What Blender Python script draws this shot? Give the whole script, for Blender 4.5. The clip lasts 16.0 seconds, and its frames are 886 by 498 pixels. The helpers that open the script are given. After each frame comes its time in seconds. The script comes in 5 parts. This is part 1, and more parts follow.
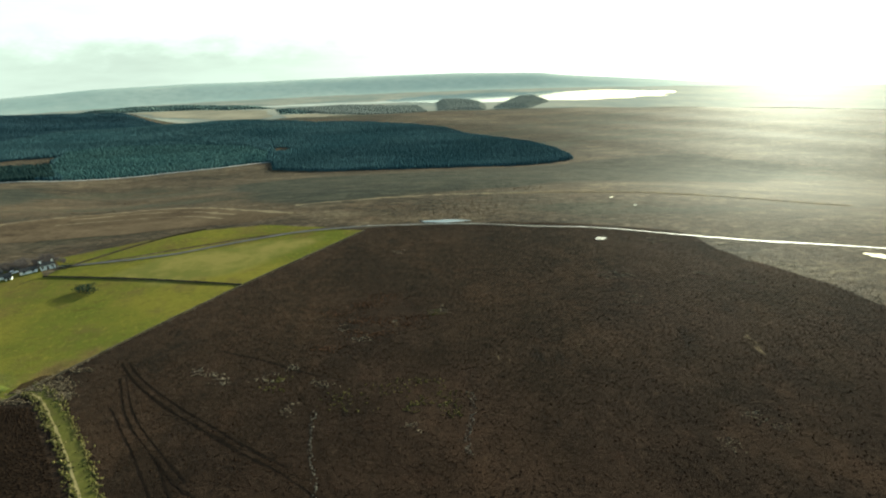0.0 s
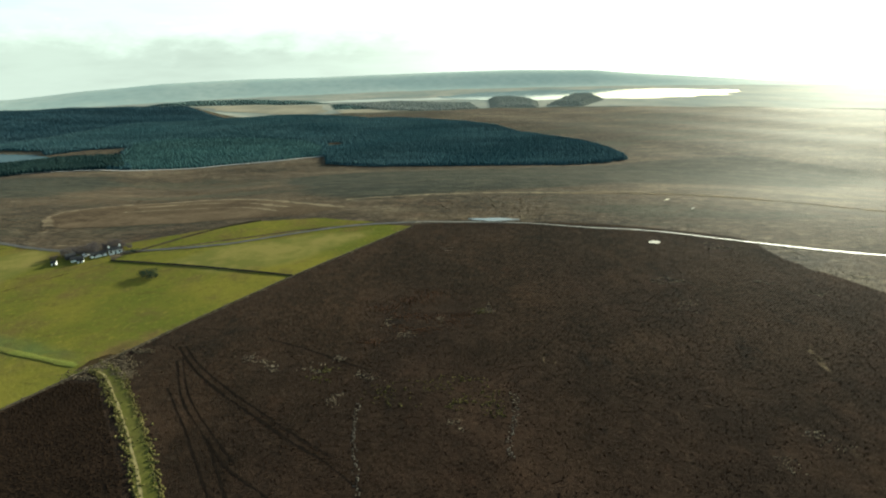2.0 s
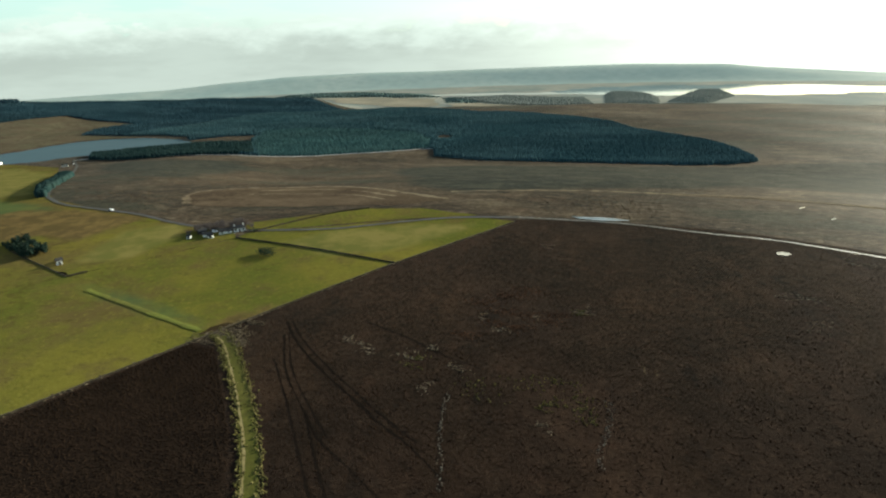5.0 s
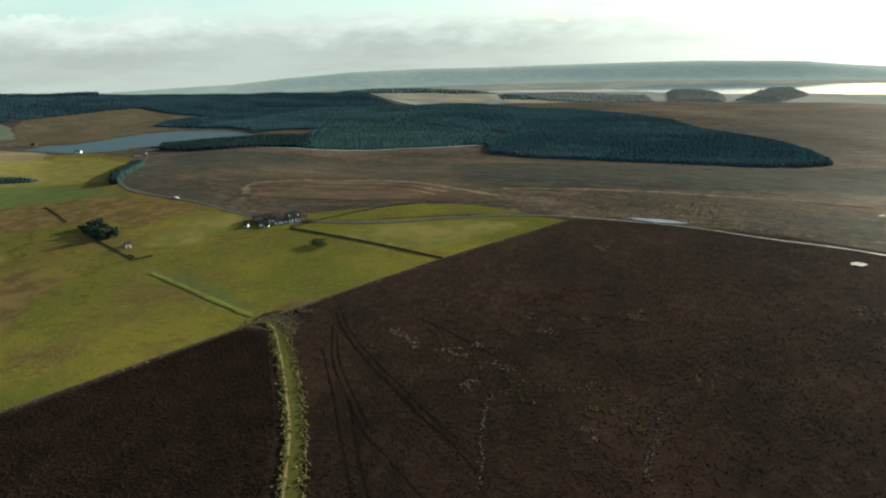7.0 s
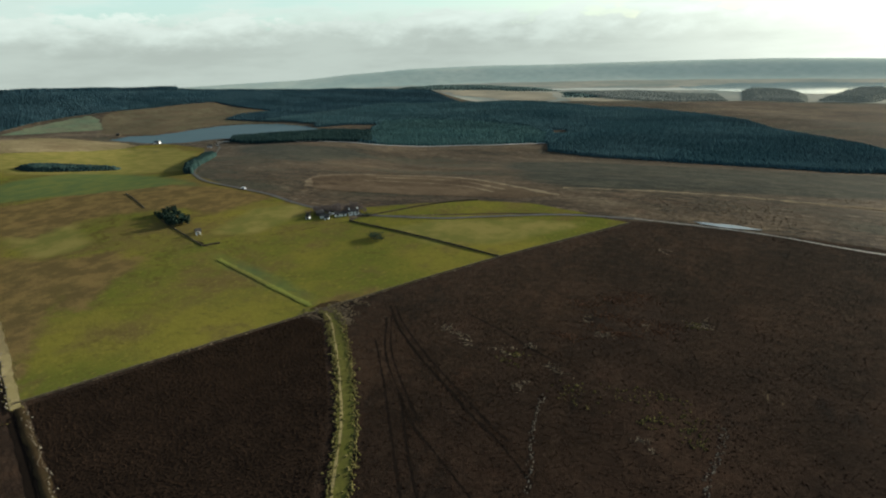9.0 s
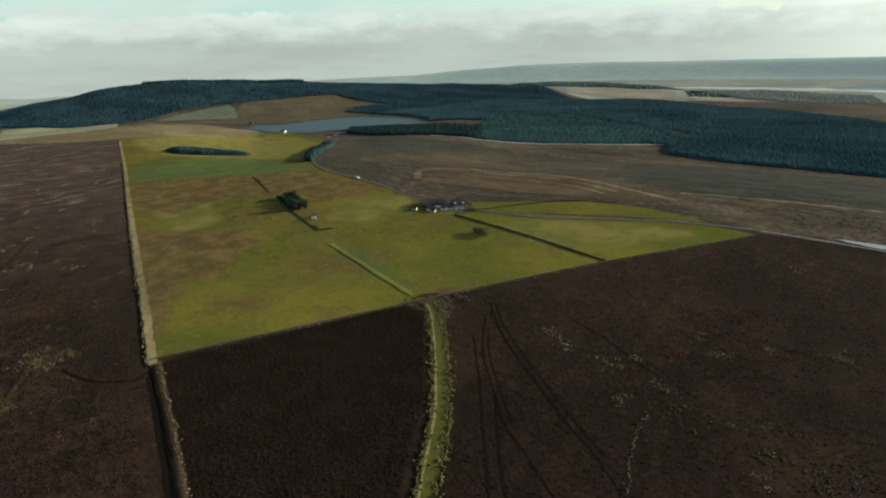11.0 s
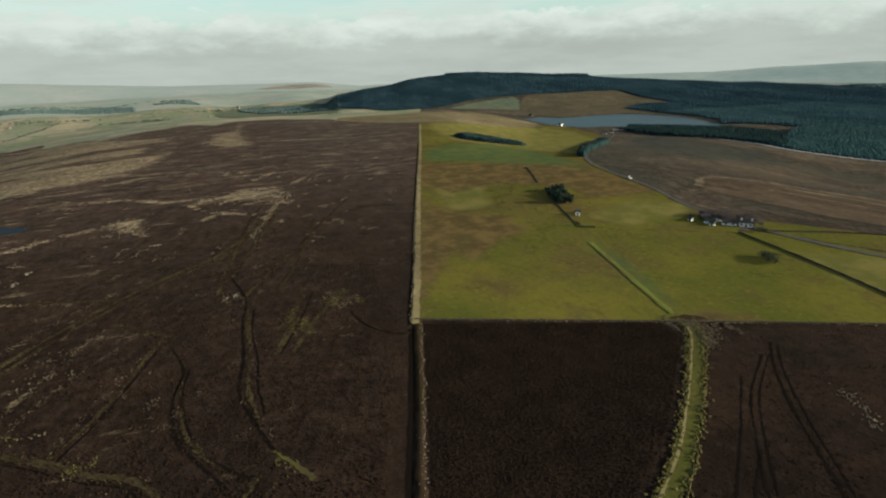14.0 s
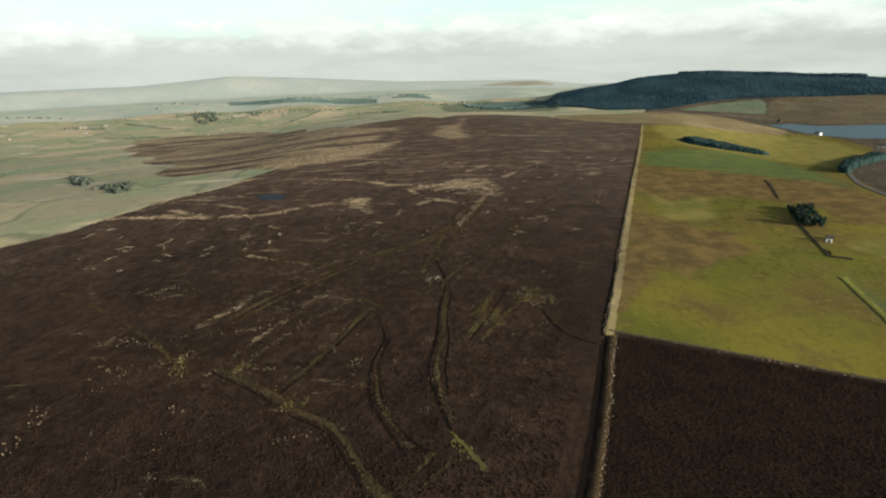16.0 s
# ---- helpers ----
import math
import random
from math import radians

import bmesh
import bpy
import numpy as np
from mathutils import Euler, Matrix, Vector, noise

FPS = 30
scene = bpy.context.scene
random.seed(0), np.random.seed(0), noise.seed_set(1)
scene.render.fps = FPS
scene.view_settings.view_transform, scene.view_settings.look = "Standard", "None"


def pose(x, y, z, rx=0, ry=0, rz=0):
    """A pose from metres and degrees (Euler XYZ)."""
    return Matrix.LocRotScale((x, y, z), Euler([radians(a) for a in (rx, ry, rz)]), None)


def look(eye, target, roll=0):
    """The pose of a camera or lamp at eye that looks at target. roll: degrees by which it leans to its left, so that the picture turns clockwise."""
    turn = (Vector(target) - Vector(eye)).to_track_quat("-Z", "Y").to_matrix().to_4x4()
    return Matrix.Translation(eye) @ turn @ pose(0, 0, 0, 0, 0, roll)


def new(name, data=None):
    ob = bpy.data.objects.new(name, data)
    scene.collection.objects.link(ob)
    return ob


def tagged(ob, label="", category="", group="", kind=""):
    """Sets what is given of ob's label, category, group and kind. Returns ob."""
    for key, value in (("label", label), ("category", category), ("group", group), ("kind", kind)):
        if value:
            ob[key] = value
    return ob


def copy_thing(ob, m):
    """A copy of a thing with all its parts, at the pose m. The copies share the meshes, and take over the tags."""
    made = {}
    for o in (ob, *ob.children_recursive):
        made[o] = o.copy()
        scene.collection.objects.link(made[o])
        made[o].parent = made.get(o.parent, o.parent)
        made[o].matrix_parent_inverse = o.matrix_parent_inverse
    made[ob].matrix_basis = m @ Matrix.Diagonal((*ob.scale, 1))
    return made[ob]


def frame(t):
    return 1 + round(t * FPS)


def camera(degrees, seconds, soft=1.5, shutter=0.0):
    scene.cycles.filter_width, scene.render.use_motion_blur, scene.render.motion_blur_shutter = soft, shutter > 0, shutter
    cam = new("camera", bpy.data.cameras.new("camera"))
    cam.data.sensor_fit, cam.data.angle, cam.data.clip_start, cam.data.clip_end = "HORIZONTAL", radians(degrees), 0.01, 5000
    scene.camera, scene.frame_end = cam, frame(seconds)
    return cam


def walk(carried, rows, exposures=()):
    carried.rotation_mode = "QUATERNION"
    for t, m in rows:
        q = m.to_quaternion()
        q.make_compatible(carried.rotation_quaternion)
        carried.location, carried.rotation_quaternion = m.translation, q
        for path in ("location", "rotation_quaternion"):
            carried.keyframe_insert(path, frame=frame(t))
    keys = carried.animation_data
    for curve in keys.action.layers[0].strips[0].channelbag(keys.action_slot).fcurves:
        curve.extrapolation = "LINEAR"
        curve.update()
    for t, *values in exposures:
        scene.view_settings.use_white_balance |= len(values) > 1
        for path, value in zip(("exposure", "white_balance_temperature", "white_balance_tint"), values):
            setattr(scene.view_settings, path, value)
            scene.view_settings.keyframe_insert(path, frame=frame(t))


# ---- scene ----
cam = camera(79.27, 16.0, soft=2.2)
PATH = [
    (0.0, pose(0.00, 0.00, 105.00, 70.345, 1.918, -0.408)),
    (0.5, pose(-0.25, 0.04, 105.13, 70.310, 1.781, 0.786)),
    (1.0, pose(-0.38, 0.16, 105.18, 70.267, 1.751, 1.962)),
    (1.5, pose(-0.43, 0.36, 105.18, 70.232, 1.720, 3.249)),
    (2.0, pose(-0.40, 0.60, 105.12, 70.209, 1.743, 4.980)),
    (2.5, pose(-0.32, 0.89, 105.03, 70.180, 1.785, 7.135)),
    (3.0, pose(-0.20, 1.21, 104.90, 70.145, 1.900, 9.295)),
    (3.5, pose(-0.07, 1.55, 104.75, 70.116, 1.912, 11.319)),
    (4.0, pose(0.08, 1.91, 104.58, 70.076, 1.927, 13.216)),
    (6.5, pose(0.47, 3.61, 103.72, 69.878, 1.952, 20.789)),
    (7.0, pose(0.42, 3.90, 103.57, 69.829, 1.898, 22.232)),
    (7.5, pose(0.31, 4.16, 103.43, 69.786, 1.854, 23.682)),
    (8.0, pose(0.14, 4.39, 103.31, 69.770, 1.865, 25.210)),
    (8.5, pose(-0.10, 4.59, 103.20, 69.754, 1.869, 26.758)),
    (11.0, pose(-2.29, 5.18, 102.85, 69.684, 1.738, 40.042)),
    (11.5, pose(-2.91, 5.23, 102.80, 69.718, 1.719, 44.418)),
    (12.0, pose(-3.59, 5.27, 102.74, 69.761, 1.738, 49.419)),
    (12.5, pose(-4.30, 5.30, 102.66, 69.832, 1.695, 54.498)),
    (13.0, pose(-5.05, 5.33, 102.57, 69.904, 1.708, 59.311)),
    (13.5, pose(-5.82, 5.38, 102.44, 69.982, 1.728, 63.959)),
    (14.0, pose(-6.61, 5.44, 102.29, 70.026, 1.729, 68.476)),
    (14.5, pose(-7.39, 5.53, 102.08, 70.126, 1.741, 73.767)),
    (15.0, pose(-8.17, 5.66, 101.82, 70.239, 1.826, 79.213)),
    (15.5, pose(-8.91, 5.83, 101.49, 70.391, 1.801, 85.744)),
    (16.0, pose(-9.61, 6.08, 101.08, 70.509, 1.814, 90.989)),
]
walk(cam, PATH, [(0.0, 1.76, 6500, -13.0), (4.0, 1.46, 6450, -6.0), (8.0, 1.2, 6400, 0.0), (11.5, 1.05, 6450, 0.5), (14.0, 1.01, 6550, 3.0), (16.0, 1.43, 6700, 6.0)])


# ---- world and sun ----
SUN_YAW, SUN_UP = -33.0, 13.0          # degrees: right of the y axis, above the horizon
to_sun = Vector((-math.sin(radians(SUN_YAW)) * math.cos(radians(SUN_UP)), math.cos(radians(SUN_YAW)) * math.cos(radians(SUN_UP)), math.sin(radians(SUN_UP))))
sun = new("sun", bpy.data.lights.new("sun", "SUN"))
sun.data.energy, sun.data.angle, sun.data.color = 5.0, radians(0.6), (1.0, 0.91, 0.78)
sun.matrix_world = look(to_sun * 400, (0, 0, 0))


class Tree:
    """Short hand for node trees."""

    def __init__(self, tree):
        self.t = tree

    def add(self, kind, operation="", feature="", attribute_name="", **values):
        n = self.t.nodes.new(kind)
        if operation:
            n.operation = operation
        if feature:
            n.feature = feature
        if attribute_name:
            n.attribute_name = attribute_name
        for key, v in values.items():
            if isinstance(v, bpy.types.NodeSocket):
                self.t.links.new(v, n.inputs[key])
            else:
                n.inputs[key].default_value = v
        return n

    def link(self, a, b):
        self.t.links.new(a, b)

    def math(self, op, a, b=0.0, clamp=False):
        n = self.t.nodes.new("ShaderNodeMath")
        n.operation, n.use_clamp = op, clamp
        for i, v in enumerate((a, b)):
            if isinstance(v, bpy.types.NodeSocket):
                self.t.links.new(v, n.inputs[i])
            else:
                n.inputs[i].default_value = v
        return n.outputs[0]

    def mix(self, f, a, b, blend="MIX"):
        n = self.t.nodes.new("ShaderNodeMix")
        n.data_type, n.blend_type, n.clamp_factor = "RGBA", blend, True
        for s, v in ((n.inputs[0], f), (n.inputs[6], a), (n.inputs[7], b)):
            if isinstance(v, bpy.types.NodeSocket):
                self.t.links.new(v, s)
            elif isinstance(v, (int, float)):
                s.default_value = v
            else:
                s.default_value = (*v, 1.0)
        return n.outputs[2]

    def ramp(self, v, lo, hi, a=0.0, b=1.0):
        n = self.t.nodes.new("ShaderNodeMapRange")
        n.interpolation_type = "SMOOTHSTEP"
        self.t.links.new(v, n.inputs[0])
        for i, w in enumerate((lo, hi, a, b)):
            n.inputs[i + 1].default_value = w
        return n.outputs[0]

    def noise(self, vec, scale, detail=4.0, rough=0.55, stretch=None):
        if stretch:
            m = self.add("ShaderNodeMapping", Vector=vec)
            m.inputs["Scale"].default_value = stretch
            vec = m.outputs[0]
        n = self.add("ShaderNodeTexNoise", Vector=vec, Scale=scale, Detail=detail, Roughness=rough)
        return n.outputs[0]


world = bpy.data.worlds.new("sky")
scene.world = world
world.use_nodes = True
w = Tree(world.node_tree)
world.node_tree.nodes.clear()
sky = w.add("ShaderNodeTexSky")
sky.sky_type, sky.sun_disc = "NISHITA", False
sky.sun_elevation, sky.sun_rotation = radians(SUN_UP), radians(-SUN_YAW)
sky.altitude, sky.air_density, sky.dust_density, sky.ozone_density = 300.0, 1.0, 3.0, 1.2
where = w.add("ShaderNodeTexCoord").outputs["Generated"]
apart = w.add("ShaderNodeSeparateXYZ", Vector=where)
up = apart.outputs["Z"]
towards = w.add("ShaderNodeVectorMath", operation="DOT_PRODUCT")
w.link(where, towards.inputs[0])
towards.inputs[1].default_value = to_sun
near_sun = w.math("POWER", w.math("MAXIMUM", towards.outputs["Value"], 0.0), 7.0)
# layered stratus: long flat banks with brighter tops
bank = w.noise(where, 3.0, 8.0, 0.58, (1.0, 1.0, 6.5))
fine = w.noise(where, 11.0, 5.0, 0.6, (1.0, 1.0, 5.0))
shape = w.math("ADD", w.math("MULTIPLY", bank, 0.75), w.math("MULTIPLY", fine, 0.25))
cover = w.math("MAXIMUM", w.math("MULTIPLY", w.ramp(shape, 0.42, 0.56), 0.6), w.ramp(w.math("SUBTRACT", up, w.math("MULTIPLY", w.math("SUBTRACT", w.noise(where, 13.0, 7.0, 0.62, (1.0, 1.0, 2.6)), 0.5), 0.13)), 0.070, 0.056))
aloft = w.ramp(up, 0.16, 0.42)
cover = w.math("MULTIPLY", cover, w.math("SUBTRACT", 1.0, w.math("MULTIPLY", aloft, 0.75)))
tone = w.ramp(shape, 0.40, 0.66, 1.04, 0.88)
puff = w.noise(where, 13.0, 7.0, 0.62, (1.0, 1.0, 2.6))
lift = w.math("ADD", w.math("MULTIPLY", w.math("SUBTRACT", shape, 0.5), 0.08), w.math("MULTIPLY", w.math("SUBTRACT", puff, 0.5), 0.10))
low_bank = w.mix(w.ramp(w.math("ADD", up, lift), 0.008, 0.066), (2.45, 2.65, 2.52), (3.65, 3.95, 3.78))
cloud = w.mix(near_sun, low_bank, (9.0, 8.9, 8.0))
cloud = w.mix(1.0, cloud, w.add("ShaderNodeCombineColor", Red=tone, Green=tone, Blue=tone).outputs[0], "MULTIPLY")
clear = w.mix(w.ramp(up, 0.10, 0.40, 0.6, 0.0), sky.outputs[0], (3.3, 4.4, 4.4))
both = w.mix(cover, clear, cloud)
back = w.add("ShaderNodeBackground", Color=both, Strength=0.1)
w.link(back.outputs[0], w.add("ShaderNodeOutputWorld").inputs[0])


# ---- materials ----
def material(name, rough=0.9, spec=0.2):
    m = bpy.data.materials.new(name)
    m.use_nodes = True
    n = Tree(m.node_tree)
    b = m.node_tree.nodes["Principled BSDF"]
    b.inputs["Roughness"].default_value = rough
    b.inputs["Specular IOR Level"].default_value = spec
    return m, n, b


def place(n):
    return n.add("ShaderNodeNewGeometry").outputs["Position"]


def relief(n, b, height_value, strength, distance):
    k = n.add("ShaderNodeBump", Height=height_value, Strength=strength, Distance=distance)
    n.link(k.outputs[0], b.inputs["Normal"])


def plain_material(name, a, c, scale, rough=0.9, spec=0.2, bump_by=0.0, distance=0.05):
    m, n, b = material(name, rough, spec)
    p = place(n)
    v = n.mix(n.ramp(n.noise(p, scale), 0.3, 0.7), a, c)
    v = n.mix(n.ramp(n.noise(p, scale * 7.3), 0.35, 0.75, 0.0, 0.5), v, tuple(0.75 * q for q in a))
    n.link(v, b.inputs["Base Color"])
    if bump_by:
        relief(n, b, n.noise(p, scale * 5), bump_by, distance)
    return m


def ground_material():
    m, n, b = material("moor_ground", 0.75, 0.0)
    p = place(n)
    at_wet = n.add("ShaderNodeAttribute", attribute_name="cover")
    at = n.add("ShaderNodeSeparateColor", Color=at_wet.outputs["Color"])
    wide, mid, small = n.noise(p, 0.012, 6), n.noise(p, 0.06, 6, 0.6), n.noise(p, 0.9, 5, 0.65)
    # rough grass of the lower moor, in long tan and umber bands
    bands = n.noise(p, 0.010, 7, 0.65, (0.6, 1.3, 1.0))
    rough = n.mix(n.ramp(bands, 0.42, 0.60), (0.030, 0.0225, 0.0155), (0.066, 0.047, 0.030))
    rough = n.mix(n.ramp(n.noise(p, 0.024, 7, 0.7), 0.46, 0.62, 0.0, 0.7), rough, (0.04768, 0.03373, 0.02165))
    rough = n.mix(n.ramp(n.noise(p, 0.040, 9, 0.76, (0.5, 1.1, 1.0)), 0.55, 0.65, 0.0, 0.7), rough, (0.118, 0.086, 0.053))
    rough = n.mix(n.ramp(n.noise(p, 0.13, 8, 0.75, (0.32, 1.4, 1.0)), 0.53, 0.63, 0.0, 0.8), rough, (0.0227, 0.01867, 0.01299))
    rough = n.mix(n.ramp(n.noise(p, 0.15, 9, 0.76, (0.28, 1.5, 1.0)), 0.555, 0.63, 0.0, 0.75), rough, (0.130, 0.100, 0.064))
    belts = n.noise(p, 0.0048, 7, 0.62, (0.55, 1.6, 1.0))
    rough = n.mix(n.ramp(belts, 0.50, 0.60, 0.0, 0.85), rough, (0.03406, 0.03252, 0.02165))
    rough = n.mix(n.ramp(belts, 0.46, 0.38, 0.0, 0.6), rough, (0.100, 0.076, 0.048))
    rough = n.mix(n.ramp(n.noise(p, 0.35, 8, 0.75, (0.6, 1.0, 1.0)), 0.50, 0.64, 0.0, 0.75), rough, (0.020, 0.0155, 0.0115))
    rough = n.mix(n.ramp(n.noise(p, 0.028, 8, 0.72, (0.8, 1.2, 1.0)), 0.54, 0.66, 0.0, 0.5), rough, (0.070, 0.043, 0.026))
    dark = n.ramp(n.math("ADD", at_wet.outputs["Alpha"], n.math("MULTIPLY", n.math("SUBTRACT", bands, 0.5), 1.3)), 0.30, 0.75, 0.0, 0.9)
    rough = n.mix(dark, rough, n.mix(n.ramp(n.noise(p, 0.05, 7, 0.7, (0.5, 1.3, 1.0)), 0.42, 0.6), (0.017, 0.0185, 0.0155), (0.034, 0.033, 0.024)))
    # heather
    heath = n.mix(n.ramp(wide, 0.35, 0.65), (0.01549, 0.009803, 0.006963), (0.02633, 0.0157, 0.01052))
    heath = n.mix(n.ramp(mid, 0.55, 0.75, 0.0, 0.6), heath, (0.03407, 0.01837, 0.01196))
    # distant heather is paled here, haze painted into its colour
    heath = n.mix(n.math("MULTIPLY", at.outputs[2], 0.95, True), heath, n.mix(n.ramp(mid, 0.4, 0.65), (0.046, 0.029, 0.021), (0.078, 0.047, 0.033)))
    heath = n.mix(n.ramp(small, 0.45, 0.7, 0.0, 0.35), heath, (0.01007, 0.007273, 0.005449))
    heath = n.mix(n.ramp(n.noise(p, 0.018, 8, 0.70, (1.2, 0.7, 1.0)), 0.50, 0.66, 0.0, 0.5), heath, (0.042, 0.024, 0.015))
    heath = n.mix(n.ramp(n.noise(p, 0.030, 8, 0.72, (1.3, 0.6, 1.0)), 0.54, 0.68, 0.0, 0.75), heath, (0.0085, 0.0066, 0.0056))
    heath = n.mix(n.ramp(n.noise(p, 0.22, 8, 0.74), 0.52, 0.66, 0.0, 0.55), heath, (0.040, 0.026, 0.0175))
    heath = n.mix(n.ramp(n.noise(p, 0.17, 8, 0.74), 0.54, 0.66, 0.0, 0.5), heath, (0.0095, 0.0072, 0.0056))
    # lowland pasture, a patchwork of fields
    warp = n.add("ShaderNodeVectorMath", operation="ADD")
    n.link(p, warp.inputs[0])
    n.link(n.add("ShaderNodeVectorMath", operation="SCALE", Vector=n.add("ShaderNodeTexNoise", Vector=p, Scale=0.006, Detail=5.0).outputs["Color"], Scale=170.0).outputs[0], warp.inputs[1])
    cell = n.add("ShaderNodeTexVoronoi", Vector=warp.outputs[0], Scale=0.007)
    tone = n.add("ShaderNodeSeparateColor", Color=cell.outputs["Color"])
    # field colours are paled to carry the haze over the plain
    low = n.mix(n.ramp(tone.outputs[0], 0.2, 0.8), (0.132, 0.150, 0.078), (0.262, 0.215, 0.135))
    low = n.mix(n.ramp(tone.outputs[1], 0.45, 0.9, 0.0, 0.8), low, (0.132, 0.160, 0.092))
    low = n.mix(n.ramp(n.noise(p, 0.012, 7, 0.65), 0.44, 0.60, 0.0, 0.75), low, (0.200, 0.165, 0.112))
    low = n.mix(n.ramp(mid, 0.5, 0.72, 0.0, 0.5), low, (0.110, 0.118, 0.080))
    low = n.mix(n.ramp(n.noise(p, 0.010, 8, 0.7, (1.6, 0.5, 1.0)), 0.58, 0.66, 0.0, 0.8), low, (0.33, 0.30, 0.235))
    edge = n.add("ShaderNodeTexVoronoi", feature="DISTANCE_TO_EDGE", Vector=warp.outputs[0], Scale=0.007)
    low = n.mix(n.ramp(edge.outputs[0], 0.030, 0.010, 0.0, 0.5), low, (0.05376, 0.07317, 0.04716))
    # bleached grass that breaks through the heather in drifts and streaks
    drift = n.add("ShaderNodeSeparateColor", Color=n.add("ShaderNodeAttribute", attribute_name="drift").outputs["Color"])
    streak = n.noise(p, 0.045, 8, 0.68, (1.6, 0.40, 1.0))
    torn = n.math("ADD", n.math("MULTIPLY", n.noise(p, 0.085, 10, 0.80, (1.7, 0.42, 1.0)), 0.6), n.math("MULTIPLY", n.noise(p, 0.42, 8, 0.78, (1.4, 0.6, 1.0)), 0.4))
    spread = n.math("ADD", drift.outputs[0], n.math("ADD", n.math("MULTIPLY", n.math("SUBTRACT", torn, 0.5), 5.0), n.math("MULTIPLY", n.math("SUBTRACT", n.noise(p, 0.024, 6, 0.65, (1.2, 0.5, 1.0)), 0.5), 2.2)))
    pale = n.math("MULTIPLY", n.ramp(spread, 0.52, 0.72), n.ramp(drift.outputs[0], 0.05, 0.35))
    loose = n.ramp(n.math("ADD", streak, n.math("MULTIPLY", at.outputs[2], 0.14)), 0.63, 0.74)
    loose = n.math("MULTIPLY", loose, n.ramp(n.noise(p, 0.09, 9, 0.76, (1.7, 0.30, 1.0)), 0.48, 0.56, 0.0, 0.8))
    slant = n.add("ShaderNodeMapping", Vector=p)
    slant.inputs["Rotation"].default_value = (0.0, 0.0, -0.35)
    combed = n.noise(slant.outputs[0], 0.014, 9, 0.70, (1.5, 0.26, 1.0))
    loose = n.math("MAXIMUM", loose, n.math("MULTIPLY", n.ramp(drift.outputs[1], 0.1, 0.6), n.ramp(combed, 0.46, 0.52, 0.0, 1.0)))
    pale = n.math("MAXIMUM", pale, loose)
    straw = n.mix(n.ramp(n.noise(p, 0.3, 6, 0.7), 0.40, 0.62), (0.115, 0.082, 0.046), (0.270, 0.205, 0.122))
    heath = n.mix(n.math("MULTIPLY", pale, 0.9), heath, straw)
    # old furrows burnt and cut into the western moor
    turned = n.add("ShaderNodeMapping", Vector=p)
    turned.inputs["Rotation"].default_value = (0.0, 0.0, 0.39)
    furrow = n.noise(turned.outputs[0], 0.42, 4, 0.55, (0.07, 1.0, 1.0))
    south = n.ramp(n.add("ShaderNodeSeparateXYZ", Vector=p).outputs["Y"], 60.0, 20.0)
    heath = n.mix(n.math("MULTIPLY", south, n.ramp(furrow, 0.52, 0.66, 0.0, 0.28)), heath, (0.011, 0.0082, 0.0062))
    heath = n.mix(n.math("MULTIPLY", south, n.ramp(furrow, 0.46, 0.34, 0.0, 0.15)), heath, (0.058, 0.040, 0.028))
    wob = n.math("MULTIPLY", n.math("SUBTRACT", n.noise(p, 0.05, 5), 0.5), 0.7)
    is_heath = n.ramp(n.math("ADD", at.outputs[0], wob), 0.45, 0.55)
    is_low = n.ramp(n.math("ADD", at.outputs[1], wob), 0.4, 0.6)
    colour = n.mix(is_low, rough, low)
    colour = n.mix(is_heath, colour, heath)
    # tussock and gap: light and dark growth at several sizes
    growth = n.math("ADD", n.math("MULTIPLY", n.noise(p, 0.20, 10, 0.80), 0.6), n.math("MULTIPLY", n.noise(p, 0.05, 8, 0.74), 0.4))
    shade = n.ramp(growth, 0.36, 0.64, 0.55, 1.42)
    even = n.math("MULTIPLY", is_low, n.math("SUBTRACT", 0.65, n.math("MULTIPLY", is_heath, 0.65)))
    shade = n.math("ADD", n.math("MULTIPLY", shade, n.math("SUBTRACT", 1.0, even)), n.math("MULTIPLY", even, 1.12))
    # the eastern heather grows shorter and more even
    short = n.math("MULTIPLY", is_heath, n.math("MULTIPLY", n.math("SUBTRACT", 1.0, south), 0.5))
    shade = n.math("ADD", n.math("MULTIPLY", shade, n.math("SUBTRACT", 1.0, short)), n.math("MULTIPLY", short, 0.78))
    colour = n.mix(1.0, colour, n.add("ShaderNodeCombineColor", Red=shade, Green=shade, Blue=shade).outputs[0], "MULTIPLY")
    n.link(colour, b.inputs["Base Color"])
    n.link(n.ramp(is_heath, 0.0, 1.0, 0.008, 0.010), b.inputs["Sheen Weight"])
    n.link(n.math("MULTIPLY", n.ramp(is_heath, 0.0, 1.0, 1.0, 0.2), n.ramp(at_wet.outputs["Alpha"], 0.2, 0.9, 0.005, 0.003)), b.inputs["Specular IOR Level"])
    b.inputs["Sheen Roughness"].default_value = 0.45
    b.inputs["Sheen Tint"].default_value = (0.86, 0.92, 0.90, 1)
    relief(n, b, n.math("ADD", n.noise(p, 0.6, 9, 0.75), n.math("MULTIPLY", n.noise(p, 0.05, 4), 0.8)), n.ramp(n.add("ShaderNodeSeparateXYZ", Vector=p).outputs["Y"], 40.0, 130.0, 1.0, 0.55), 0.95)
    return m


